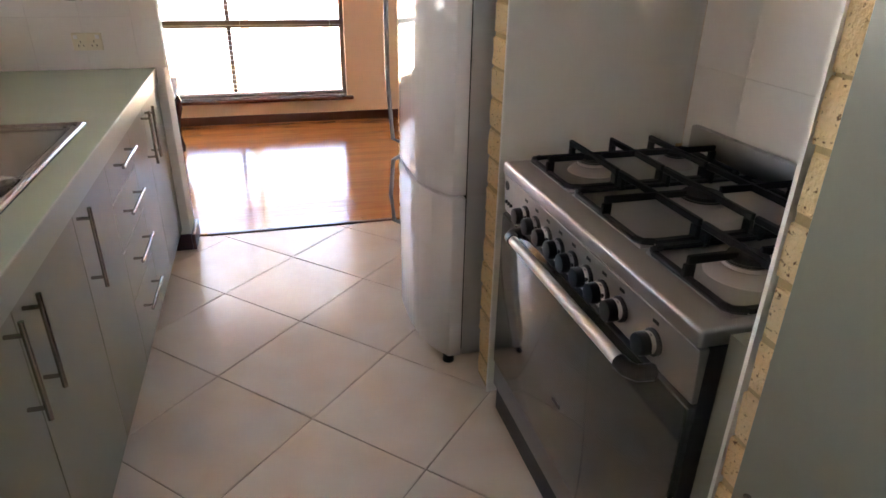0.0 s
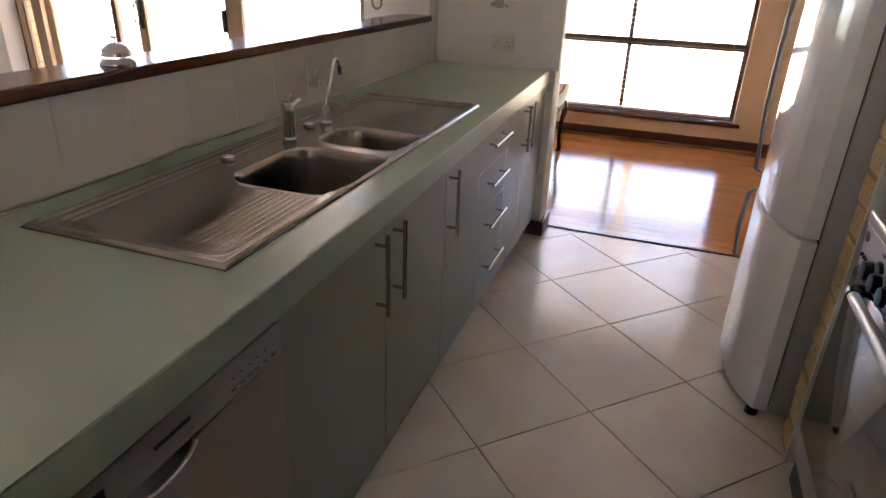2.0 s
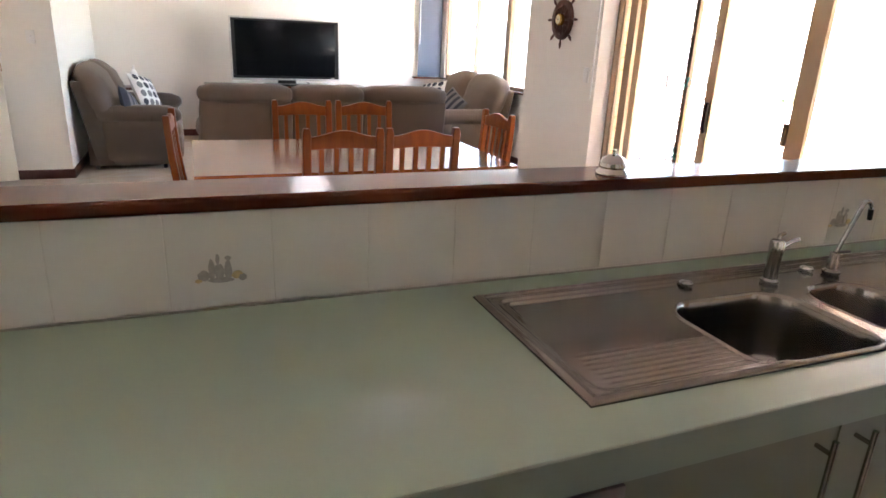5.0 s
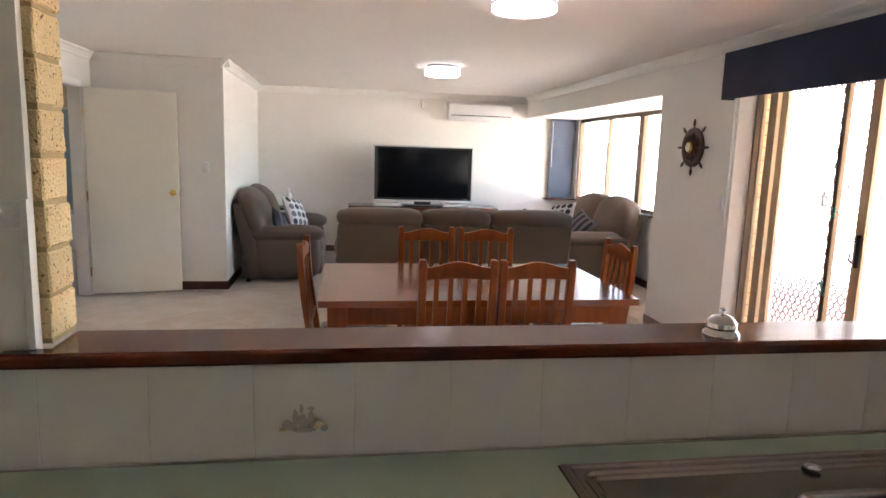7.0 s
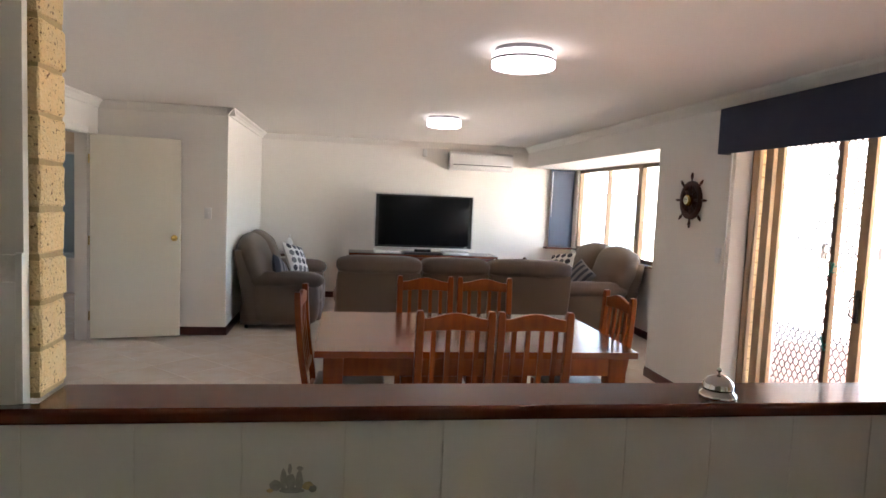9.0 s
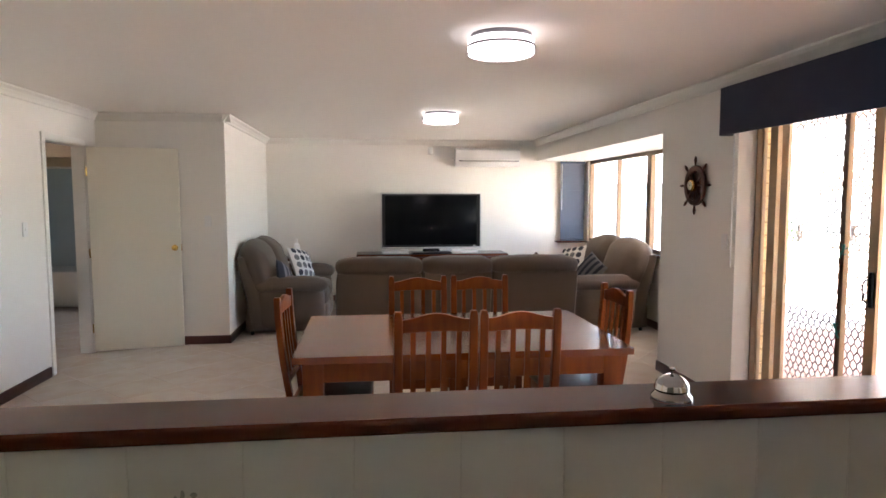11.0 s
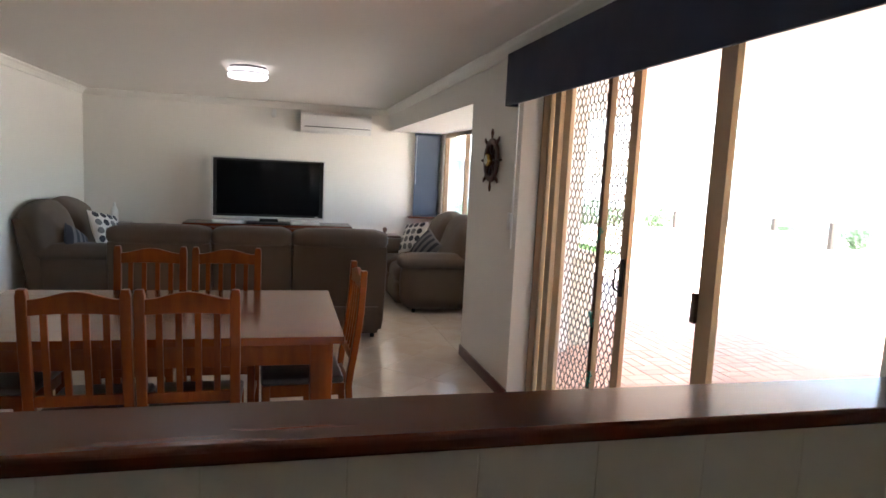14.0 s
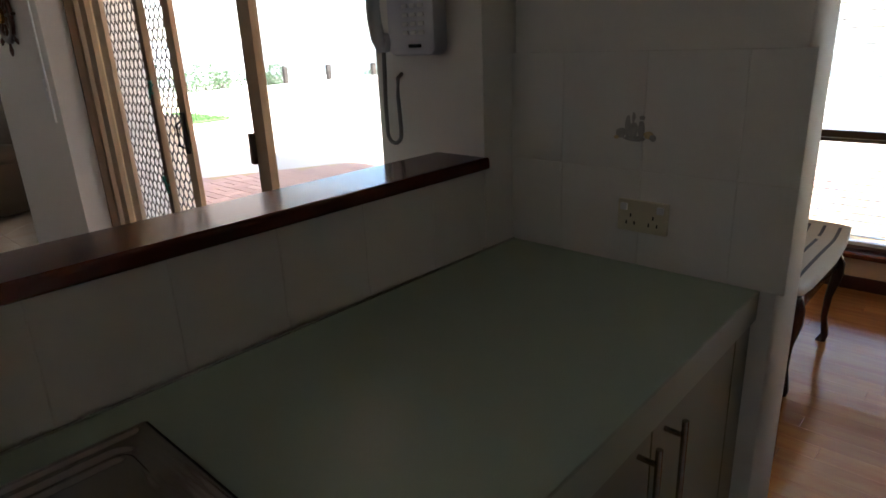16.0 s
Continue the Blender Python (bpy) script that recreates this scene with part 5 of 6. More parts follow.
def phone():
    c = thing("wall_phone", "pale grey corded telephone mounted on the wall above the ledge", "telephone", (XE, 0.777, 1.370))
    part("body", bm_prism([(-0.070, 0.012), (-0.058, 0.0), (0.078, 0.0), (0.088, 0.014), (0.088, 0.206), (0.076, 0.220), (-0.056, 0.220), (-0.070, 0.206)], 0, -0.052, -0.001, 0.010), GREYPL, c)
    part("display", bm_box(-0.060, -0.050, -0.048, 0.020, 0.135, 0.204, 0.006), BLACK, c, "dark display window")
    hs = part("handset", bm_tube([(-0.052, 0.104, 0.016), (-0.066, 0.106, 0.04), (-0.074, 0.107, 0.08), (-0.076, 0.107, 0.112), (-0.074, 0.107, 0.15), (-0.066, 0.106, 0.19), (-0.052, 0.104, 0.212)], 0.0175, 14), GREYPL, c, "pale grey handset")
    for z in (0.032, 0.196):
        part("handset_cup", bm_lathe([(0.021, 0), (0.024, 0.016), (0.018, 0.03), (0.001, 0.032)], 18, m=pose(-0.034, 0.100, z, 0, -90)), GREYPL, hs)
    for i in range(3):
        for j in range(4):
            y, z = 0.020 - 0.026 * i, 0.112 - 0.020 * j
            part("key", bm_box(-0.0565, -0.051, y - 0.009, y + 0.009, z - 0.005, z + 0.005, 0.0025), WHITEPL, c)
    part("key_bar", bm_box(-0.0555, -0.051, -0.028, 0.012, 0.018, 0.026, 0.001), BLACK, c)
    pts = [(-0.045, 0.112, 0.01), (-0.040, 0.120, -0.05), (-0.036, 0.128, -0.12), (-0.034, 0.130, -0.18)]
    pts += [(-0.034, 0.104 + 0.026 * math.cos(a), -0.192 - 0.028 * math.sin(a)) for a in [k * math.pi / 8 for k in range(9)]]
    pts += [(-0.034, 0.079, -0.15), (-0.034, 0.082, -0.10), (-0.028, 0.085, -0.055), (-0.012, 0.086, -0.045)]
    part("cord", bm_tube(pts, 0.0052, 8), mat("grey rubber cord", (0.20, 0.19, 0.19), 0.6), c, "looped grey cord")
    return c


phone()


def slider():
    c = thing("door_2", "bronze aluminium sliding glass door with a diamond-mesh screen", "sliding door", kind=S)
    x0, x1 = 2.545, 2.645
    zt = SZ - 0.002
    part("inner_jamb", bm_box(2.50, x0 - 0.001, 3.588, SY1 - 0.001, 0.001, zt, 0.003), BAYALU, c, "brown inner jamb", smooth=False)
    part("jamb", bm_box(x0, x0 + 0.03, 3.583, SY1 - 0.001, 0.001, zt, 0.003), ALU, c, smooth=False)
    part("jamb", bm_box(x0, x1, SY0 + 0.001, SY0 + 0.045, 0.001, zt, 0.003), ALU, c, smooth=False)
    part("head", bm_box(x0, x1, SY0 + 0.046, 3.519, zt - 0.05, zt, 0.003), ALU, c, smooth=False)
    part("sill", bm_box(x0, x1, SY0 + 0.046, 3.519, 0.001, 0.022, 0.003), ALU, c, smooth=False)
    g = part("pane", boxes((2.592, 2.597, 3.5195, SY1 - 0.001, 0.024, zt - 0.052)), GLASS, c, "clear glass strip", smooth=False)
    g.visible_shadow = False
    def sash(name, xa, xb, ya, yb, w0, w1, m, fill, label):
        s = part(name, boxes((xa, xb, ya, ya + w0, 0.024, zt - 0.052), (xa, xb, yb - w1, yb, 0.024, zt - 0.052), (xa + 0.002, xb - 0.002, ya + w0, yb - w1, 0.024, 0.10), (xa + 0.002, xb - 0.002, ya + w0, yb - w1, zt - 0.10, zt - 0.052)), m, c, label, smooth=False)
        if fill:
            g = part("pane", boxes(((xa + xb) / 2 - 0.003, (xa + xb) / 2 + 0.003, ya + w0, yb - w1, 0.10, zt - 0.10)), GLASS, s, "clear glass pane", smooth=False)
            g.visible_shadow = False
        return s
    sash("fixed_sash", 2.55, 2.58, SY0 + 0.046, 1.925, 0.035, 0.07, ALU, True, "fixed glass panel")
    sash("fixed_sash", 2.55, 2.58, 2.80, 3.519, 0.035, 0.08, ALU, True, "fixed glass panel")
    sl = sash("sliding_sash", 2.583, 2.611, SY0 + 0.09, 1.995, 0.04, 0.10, ALU, True, "slid-open glass panel")
    part("pull", bm_box(2.562, 2.583, 1.985, 2.015, 0.94, 1.07, 0.006), ALUDK, sl, "dark recessed door pull")
    sc = sash("screen_sash", 2.615, 2.64, 2.63, 3.519, 0.07, 0.10, ALU, False, "diamond-mesh security screen")
    part("lock", bm_box(2.597, 2.615, 2.645, 2.668, 0.92, 1.12, 0.004), BLACK, sc, "black screen lock")
    part("interlock", bm_box(2.544, 2.5495, 2.80, 2.835, 0.024, zt - 0.052, 0.002, 1), ALUDK, c, "dark interlock stile", smooth=False)
    part("pull", bm_tube([(2.615, 2.69, 0.94), (2.585, 2.69, 0.96), (2.585, 2.69, 1.06), (2.615, 2.69, 1.08)], 0.006, 8), BLACK, sc, "black screen handle")
    # expanded diamond grille
    bm = bmesh.new()
    ya, yb, za, zb = 2.70, 3.42, 0.10, zt - 0.10
    py, pz = 0.052, 0.092
    def strip(p, q):
        p, q = Vector(p), Vector(q)
        d = (q - p).normalized()
        n = Vector((0, -d.z, d.y)) * 0.0038
        vs = [bm.verts.new(v) for v in (p + n, q + n, q - n, p - n)]
        ws = [bm.verts.new(v.co + Vector((0.004, 0, 0))) for v in vs]
        bm.faces.new(vs)
        bm.faces.new(ws[::-1])
        for k in range(4):
            bm.faces.new((vs[k], ws[k], ws[(k + 1) % 4], vs[(k + 1) % 4]))
    ny, nz = int((yb - ya) / py), int((zb - za) / pz)
    for j in range(nz):
        for i in range(ny):
            y, z = ya + py * (i + 0.5 * 0), za + pz * j
            for a, b in (((y, z + pz * 0.10), (y + py / 2, z + pz * 0.40)), ((y + py, z + pz * 0.10), (y + py / 2, z + pz * 0.40)),
                         ((y + py / 2, z + pz * 0.60), (y, z + pz * 0.90)), ((y + py / 2, z + pz * 0.60), (y + py, z + pz * 0.90)),
                         ((y + py / 2, z + pz * 0.40), (y + py / 2, z + pz * 0.60)), ((y, z - pz * 0.10), (y, z + pz * 0.10))):
                strip((2.623, *a), (2.623, *b))
    part("grille", bm, MESHM, sc, "grey diamond grille", smooth=False)["kind"] = "stuff"
    return c


slider()
for y, z, a in ((2.806, 1.226, 20), (2.824, 0.758, -25), (2.800, 0.429, 10)):
    g = thing("gecko_ornament", "small teal lizard ornament clipped to the door", "ornament", group="teal door ornaments")
    g.matrix_basis = pose(2.5425, y, z, a)
    part("body", bm_tube([(0, 0, -0.045), (0, 0.006, -0.02), (0, 0, 0.0), (0, 0, 0.03), (0, 0.004, 0.045)], 0.0075, 8), TEAL, g)
    for s in (-1, 1):
        part("leg", bm_tube([(0, 0, 0.02), (0, s * 0.02, 0.026), (0, s * 0.026, 0.04)], 0.003, 6), TEAL, g)
        part("leg", bm_tube([(0, 0, -0.008), (0, s * 0.02, -0.014), (0, s * 0.028, -0.004)], 0.003, 6), TEAL, g)
part("wand", bm_cyl(0.005, 0.005, (2.335, 3.60, 1.05), (2.335, 3.60, 2.29), 8), WHITEPL, pel, "slim white blind wand")


def bay_window():
    c = thing("window_1", "bay window with bronze aluminium frames and timber sill", "window", kind=S)
    xa, xb = BX + 0.03, BX + 0.08
    y0, y1, z0, z1 = BY0 + 0.12, 8.80, 0.87, BZ
    part("sill", bm_box(BX - 0.04, BX + 0.12, BY0 + 0.01, 8.86, 0.851, 0.876, 0.005), LEDGE, c, "dark jarrah window sill")
    part("frame", boxes((xa, xb, y0, y1, z1 - 0.05, z1), (xa, xb, y0, y1, 0.877, 0.92)), BAYALU, c, smooth=False)
    ys = [y0, 5.9, 6.75, 7.72, y1]
    for k, y in enumerate(ys):
        w = (0.03, 0.02, 0.06, 0.015, 0.03)[k]
        part("mullion", boxes((xa - 0.006, xb + 0.006, max(y0, y - w), min(y1, y + w), 0.921, z1 - 0.051)), BAYALU, c, smooth=False)
    for a, b in zip(ys, ys[1:]):
        part("pane", boxes((xa + 0.02, xa + 0.026, a + 0.03, b - 0.03, 0.92, z1 - 0.05)), BAYGLASS, c, "faintly tinted glass pane", smooth=False)
    return c


bay_window()
bl = thing("venetian_blind", "closed dark blue venetian blind on the bay's end window", "blind", (0, 0, 0))
part("headrail", bm_box(2.74, 3.13, 8.87, 8.91, 2.05, 2.09, 0.003), SLATBLUE, bl)
me = to_mesh("slat", bm_box(2.745, 3.125, -0.0012, 0.0012, -0.0135, 0.0135), SLATBLUE)
for k in range(49):
    shared("slat", me, bl, pose(0, 8.888, 2.035 - 0.0235 * k, 12))
part("bottom_rail", bm_box(2.745, 3.125, 8.878, 8.898, 0.878, 0.895, 0.003), SLATBLUE, bl)
part("wand", bm_cyl(0.006, 0.006, (2.76, 8.865, 1.35), (2.76, 8.865, 2.05), 8), WHITEPL, bl, "white tilt wand")
sb = thing("bay_shelf_sill", "dark jarrah sill under the closed blind", "window sill")
part("board", bm_box(2.68, BX - 0.042, 8.80, 8.949, 0.851, 0.876, 0.005), LEDGE, sb)


# ---- dining room ----
def dining_window():
    c = thing("window_2", "large dining window with dark aluminium frames and jarrah sill", "window", kind=S)
    xa, xb = XD + 0.06, XD + 0.11
    part("sill", bm_box(XD - 0.06, XD + 0.12, WY0 - 0.05, 0.618, WZ0 - 0.012, WZ0 + 0.014, 0.005), LEDGE, c, "dark jarrah window sill")
    y0, y1 = WY0, 0.618
    part("frame", boxes((xa, xb, y0, y1, WZ1 - 0.04, WZ1), (xa, xb, y0, y1, WZ0 + 0.015, WZ0 + 0.05)), ALUDK, c, smooth=False)
    part("transom", boxes((xa - 0.008, xb, y0, y1, 0.785, 0.845)), ALUDK, c, "dark aluminium transom", smooth=False)
    for y in (y0 + 0.018, -0.205, y1 - 0.018):
        part("mullion", boxes((xa - 0.004, xb - 0.004, y - 0.018, y + 0.018, WZ0 + 0.051, 0.784)), ALUDK, c, smooth=False)
        part("mullion", boxes((xa - 0.004, xb - 0.004, y - 0.018, y + 0.018, 0.846, WZ1 - 0.041)), ALUDK, c, smooth=False)
    for z0, z1 in ((WZ0 + 0.05, 0.785), (0.845, WZ1 - 0.04)):
        g = part("pane", boxes((xa + 0.02, xa + 0.026, y0, y1, z0, z1)), GLASS, c, "clear glass pane", smooth=False)
        g.visible_shadow = False
    return c


dining_window()
vb = thing("venetian_blind", "white venetian blind with open slats at the dining window", "blind")
part("headrail", bm_box(XD + 0.005, XD + 0.055, WY0 + 0.03, 0.61, 1.975, 2.01, 0.003), SLATW, vb)
me = to_mesh("slat", bm_box(-0.024, 0.024, WY0 + 0.035, 0.605, -0.0014, 0.0014), SLATW)
for k in range(43):
    shared("slat", me, vb, pose(XD + 0.031, 0, 1.955 - 0.0395 * k, 0, 6))
for y in (WY0 + 0.12, -0.3, 0.5):
    part("ladder_cord", bm_cyl(0.0012, 0.0012, (XD + 0.006, y, 0.29), (XD + 0.006, y, 1.98), 6), SLATW, vb)
part("bottom_rail", bm_box(XD + 0.01, XD + 0.05, WY0 + 0.035, 0.605, 0.245, 0.265, 0.003), SLATW, vb)


def bench_seat():
    """Dark cabriole-legged bench along x with a pale seat whose ends curl up."""
    c = thing("upholstered_bench", "dark mahogany bench with cabriole legs and pale striped seat", "bench", (3.98, 0.36, 0))
    def leg(x, y):
        sx, sy = math.copysign(1, x), math.copysign(1, y)
        prof = [(0.0, 0.001, 0.022), (0.012, 0.03, 0.017), (0.0, 0.12, 0.013), (0.004, 0.22, 0.016), (0.022, 0.32, 0.024), (0.018, 0.38, 0.028), (0.0, 0.43, 0.028)]
        bm = bmesh.new()
        rings = []
        for o, z, r in prof:
            cx, cy = x + sx * o, y + sy * o
            rings.append([bm.verts.new((cx + r * math.cos(k * math.pi / 5), cy + r * math.sin(k * math.pi / 5), z)) for k in range(10)])
        for a, b in zip(rings, rings[1:]):
            for k in range(10):
                bm.faces.new((a[k], a[(k + 1) % 10], b[(k + 1) % 10], b[k]))
        bm.faces.new(rings[0][::-1])
        bm.faces.new(rings[-1])
        part("leg", bm, DKWOOD, c)
    for x in (-0.29, 0.31):
        for y in (-0.17, 0.17):
            leg(x, y)
    for s in (-1, 1):
        part("rail", bm_box(-0.36, 0.36, s * 0.185 - 0.012, s * 0.185 + 0.012, 0.37, 0.435, 0.004), DKWOOD, c)
        part("rail", bm_box(s * 0.36 - 0.012, s * 0.36 + 0.012, -0.17, 0.17, 0.37, 0.435, 0.004), DKWOOD, c)
    def curl(x):
        return 0.05 * max(0.0, abs(x) - 0.25) ** 2 / 0.03
    b = pad(-0.44, 0.44, -0.205, 0.205, 0.43, 0.48, 0.024, 0.010)
    for v in b.verts:
        v.co.z += curl(v.co.x)
    seat = part("seat", b, STRIPE, c, "pale striped padded seat")
    for k in range(6):
        y = -0.17 + 0.062 * k
        bm = bmesh.new()
        rows = [[bm.verts.new((x, y + o, 0.4925 + curl(x) - 0.010 * (x / 0.42) ** 2)) for o in (0, 0.014)] for x in [-0.40 + 0.05 * i for i in range(17)]]
        for q, r in zip(rows, rows[1:]):
            bm.faces.new((q[0], r[0], r[1], q[1]))
        part("stripe", bm, STRIPED, seat, "dark woven stripe")
    return c


bench_seat()

# hall and bathroom glimpses
bt = thing("bathtub", "white bathtub hob in the far bathroom", "bathtub", (-4.2, 9.2, 0))
part("shell", bm_box(-0.9, 0.9, -0.35, 0.5, 0.001, 0.50, 0.03, 3), WHITEPL, bt)
ss = thing("shower_screen", "blue-tinted shower screen standing on the bathtub", "shower screen", (-4.2, 8.90, 0.5))
part("pane", boxes((-0.9, 0.9, -0.004, 0.004, 0.0, 1.45)), glass_mat("tinted glass", (0.80, 0.86, 0.88)), ss, smooth=False)
part("rail", bm_box(-0.92, 0.92, -0.012, 0.012, 1.45, 1.48, 0.004), SILVER, ss)


# ---- outdoors ----
GZ = -0.06
ground = solid("ground", boxes((-250, 250, -250, 250, GZ - 1.0, GZ - 0.03)), GROUND, "pale sandy ground reaching to the horizon", "ground", S)
paving = solid("pavement", bm_prism([(XE + 0.30, -5.0), (9.0, -5.0), (9.0, 4.55), (4.33, 6.95), (XE + 0.30, 7.8)], 2, GZ - 0.029, GZ - 0.008), MORTAR, "red brick paving round the patio", "paving", S)
step = solid("door_step", boxes((XE + 0.30, XE + 0.60, SY0 - 0.1, SY1 + 0.1, GZ - 0.007, -0.005)), PAVER, "low brick step at the sliding door", "step", S)


def pavers():
    me = to_mesh("paver", bm_box(-0.111, 0.111, -0.053, 0.053, -0.03, 0.0, 0.004, 1), PAVER)
    near, far = 0, bmesh.new()
    for i in range(64):
        for j in range(64):
            cx, cy = 3.05 + 0.23 * i, 0.9 + 0.23 * j
            for s in (-1, 1):
                if (i + j) % 2:
                    m = pose(cx, cy + s * 0.0575, GZ)
                    sx, sy = 0.111, 0.053
                else:
                    m = pose(cx + s * 0.0575, cy, GZ, 0, 0, 90)
                    sx, sy = 0.053, 0.111
                x, y = m.translation[:2]
                if x > 8.9 or y > 6.83 - 0.514 * (x - 4.33):
                    continue
                if 1.2 < y - 1.05 * (x - 2.6) < 4.2 and x < 6.2 and near < 300:
                    shared("paver", me, paving, m)
                    near += 1
                else:
                    vs = [far.verts.new((x + a * sx, y + b * sy, GZ)) for a, b in ((-1, -1), (1, -1), (1, 1), (-1, 1))]
                    far.faces.new(vs)
    part("far_pavers", far, PAVER, paving, "red brick pavers", smooth=False)["kind"] = "stuff"


def patio_roof():
    c = thing("patio_roof", "cream pitched patio roof on timber beams, lengthened to shade the bay", "patio roof")
    # the length beyond y = 7 is added to dim the bay window
    bm = bmesh.new()
    vs = [bm.verts.new(p) for p in ((3.25, -0.5, 2.50), (6.6, -0.5, 3.05), (6.6, 9.3, 3.05), (3.25, 9.3, 2.50), (3.25, -0.5, 2.54), (6.6, -0.5, 3.09), (6.6, 9.3, 3.09), (3.25, 9.3, 2.54))]
    for f in ((3, 2, 1, 0), (4, 5, 6, 7), (0, 1, 5, 4), (1, 2, 6, 5), (2, 3, 7, 6), (3, 0, 4, 7)):
        bm.faces.new([vs[k] for k in f])
    part("sheeting", bm, SHEET, c, smooth=False)
    for y in (0.2, 2.3, 4.4, 6.5, 8.6):
        bm = bmesh.new()
        bm_box(0, 3.4, y - 0.035, y + 0.035, -0.12, 0, 0.004, 1, bm)
        for v in bm.verts:
            v.co = Vector((v.co.x + 3.25, v.co.y, v.co.z + 2.497 + v.co.x * 0.1642))
        part("rafter", bm, ROOFM, c)
    part("beam", bm_box(6.45, 6.55, -0.5, 9.3, 2.77, 2.91, 0.005, 1), ROOFM, c)
    part("gutter", bm_box(6.602, 6.70, -0.5, 9.3, 2.95, 3.05, 0.012, 2), ALUDK, c, "brown steel gutter")
    for y in (-0.3, 3.6):
        part("post", bm_box(6.45, 6.55, y - 0.05, y + 0.05, GZ + 0.001, 2.77, 0.006, 1), ROOFM, c)
    return c


patio_roof()
pavers()


def shrub(x, y, r, h, seed, label="low grey-green garden shrub"):
    c = thing("shrub", label, "shrub", (x, y, GZ - 0.03), group="garden shrubs")
    rng = random.Random(seed)
    bm = bmesh.new()
    for k in range(7):
        a, t = rng.uniform(0, 6.28), rng.uniform(0.2, 0.7) * r
        bm_cyl(0.02, 0.006, (0, 0, 0), (t * math.cos(a), t * math.sin(a), h * rng.uniform(0.5, 0.9)), 6, bm)
    part("stem", bm, POSTM, c)
    bm = bmesh.new()
    for k in range(900):
        a, t, z = rng.uniform(0, 6.28), r * rng.random() ** 0.5, h * rng.uniform(0.05, 1.0)
        t *= math.sqrt(max(0.05, 1 - (z / h - 0.4) ** 2)) * (0.75 + 0.35 * math.sin(3 * a + seed))
        p = Vector((t * math.cos(a), t * math.sin(a), z))
        u = Vector((rng.gauss(0, 1), rng.gauss(0, 1), rng.gauss(0, 1))).normalized() * 0.05
        v = u.cross(Vector((rng.gauss(0, 1), rng.gauss(0, 1), rng.gauss(0, 1)))).normalized() * 0.02
        bm.faces.new([bm.verts.new(q) for q in (p - u, p + v, p + u, p - v)])
    part("foliage", bm, LEAFM, c, smooth=False)["kind"] = "stuff"
    return c


for x, y, r, h, sd in ((9.6, 17.2, 0.9, 0.9, 1), (11.2, 18.8, 1.0, 1.0, 2), (12.4, 20.0, 0.8, 0.7, 3), (8.6, 18.3, 1.0, 1.3, 4), (13.4, 19.2, 0.7, 0.6, 5), (14.6, 20.5, 0.8, 0.8, 6), (16.2, 16.4, 0.6, 0.5, 7), (17.2, 14.6, 0.6, 0.6, 8), (5.6, 15.6, 0.8, 0.9, 9)):
    shrub(x, y, r, h, sd)

for x, y in ((13.6, 18.2), (14.4, 16.9), (15.2, 15.6), (16.0, 14.3)):
    b = thing("bollard", "short dark timber garden bollard", "bollard", (x, y, GZ - 0.03), group="garden bollards")
    part("post", bm_box(-0.07, 0.07, -0.07, 0.07, 0.0, 0.75, 0.015), POSTM, b)
    part("cap", bm_box(-0.08, 0.08, -0.08, 0.08, 0.751, 0.78, 0.01), POSTM, b)

gw = thing("garden_wall", "low limestone block garden wall", "garden wall")
for k in range(16):
    for j in range(2):
        o = 0.3 * j
        part("block", bm_box(6.4 + 0.62 * k + o, 7.0 + 0.62 * k + o, 15.4 + 0.0 * k, 15.7, GZ - 0.03 + 0.2 * j, GZ + 0.162 + 0.2 * j, 0.012, 1), LIME, gw)
pl = thing("limestone_pier", "squat limestone letterbox pier on the patio", "garden pier", (3.55, 5.35, GZ))
part("shaft", bm_box(-0.22, 0.22, -0.22, 0.22, 0.001, 0.80, 0.02), LIME, pl)
part("cap", bm_box(-0.28, 0.28, -0.28, 0.28, 0.801, 0.90, 0.025), LIME, pl)


def lawn():
    rng = random.Random(3)
    bm = bmesh.new()
    for k in range(5000):
        x, y = rng.uniform(4.6, 8.2), rng.uniform(12.3, 14.6)
        a, h = rng.uniform(0, 6.28), rng.uniform(0.04, 0.09)
        u = Vector((math.cos(a), math.sin(a), 0)) * 0.012
        p = Vector((x, y, GZ - 0.008))
        t = Vector((rng.uniform(-0.03, 0.03), rng.uniform(-0.03, 0.03), h))
        bm.faces.new([bm.verts.new(q) for q in (p - u, p + u, p + t)])
    g = solid("grass", bm, GRASSM, "patch of green lawn beyond the patio", "lawn", "stuff", smooth=False)
    part("turf", boxes((4.6, 8.2, 12.3, 14.6, GZ - 0.0075, GZ + 0.004)), GRASSM, g, smooth=False)


lawn()


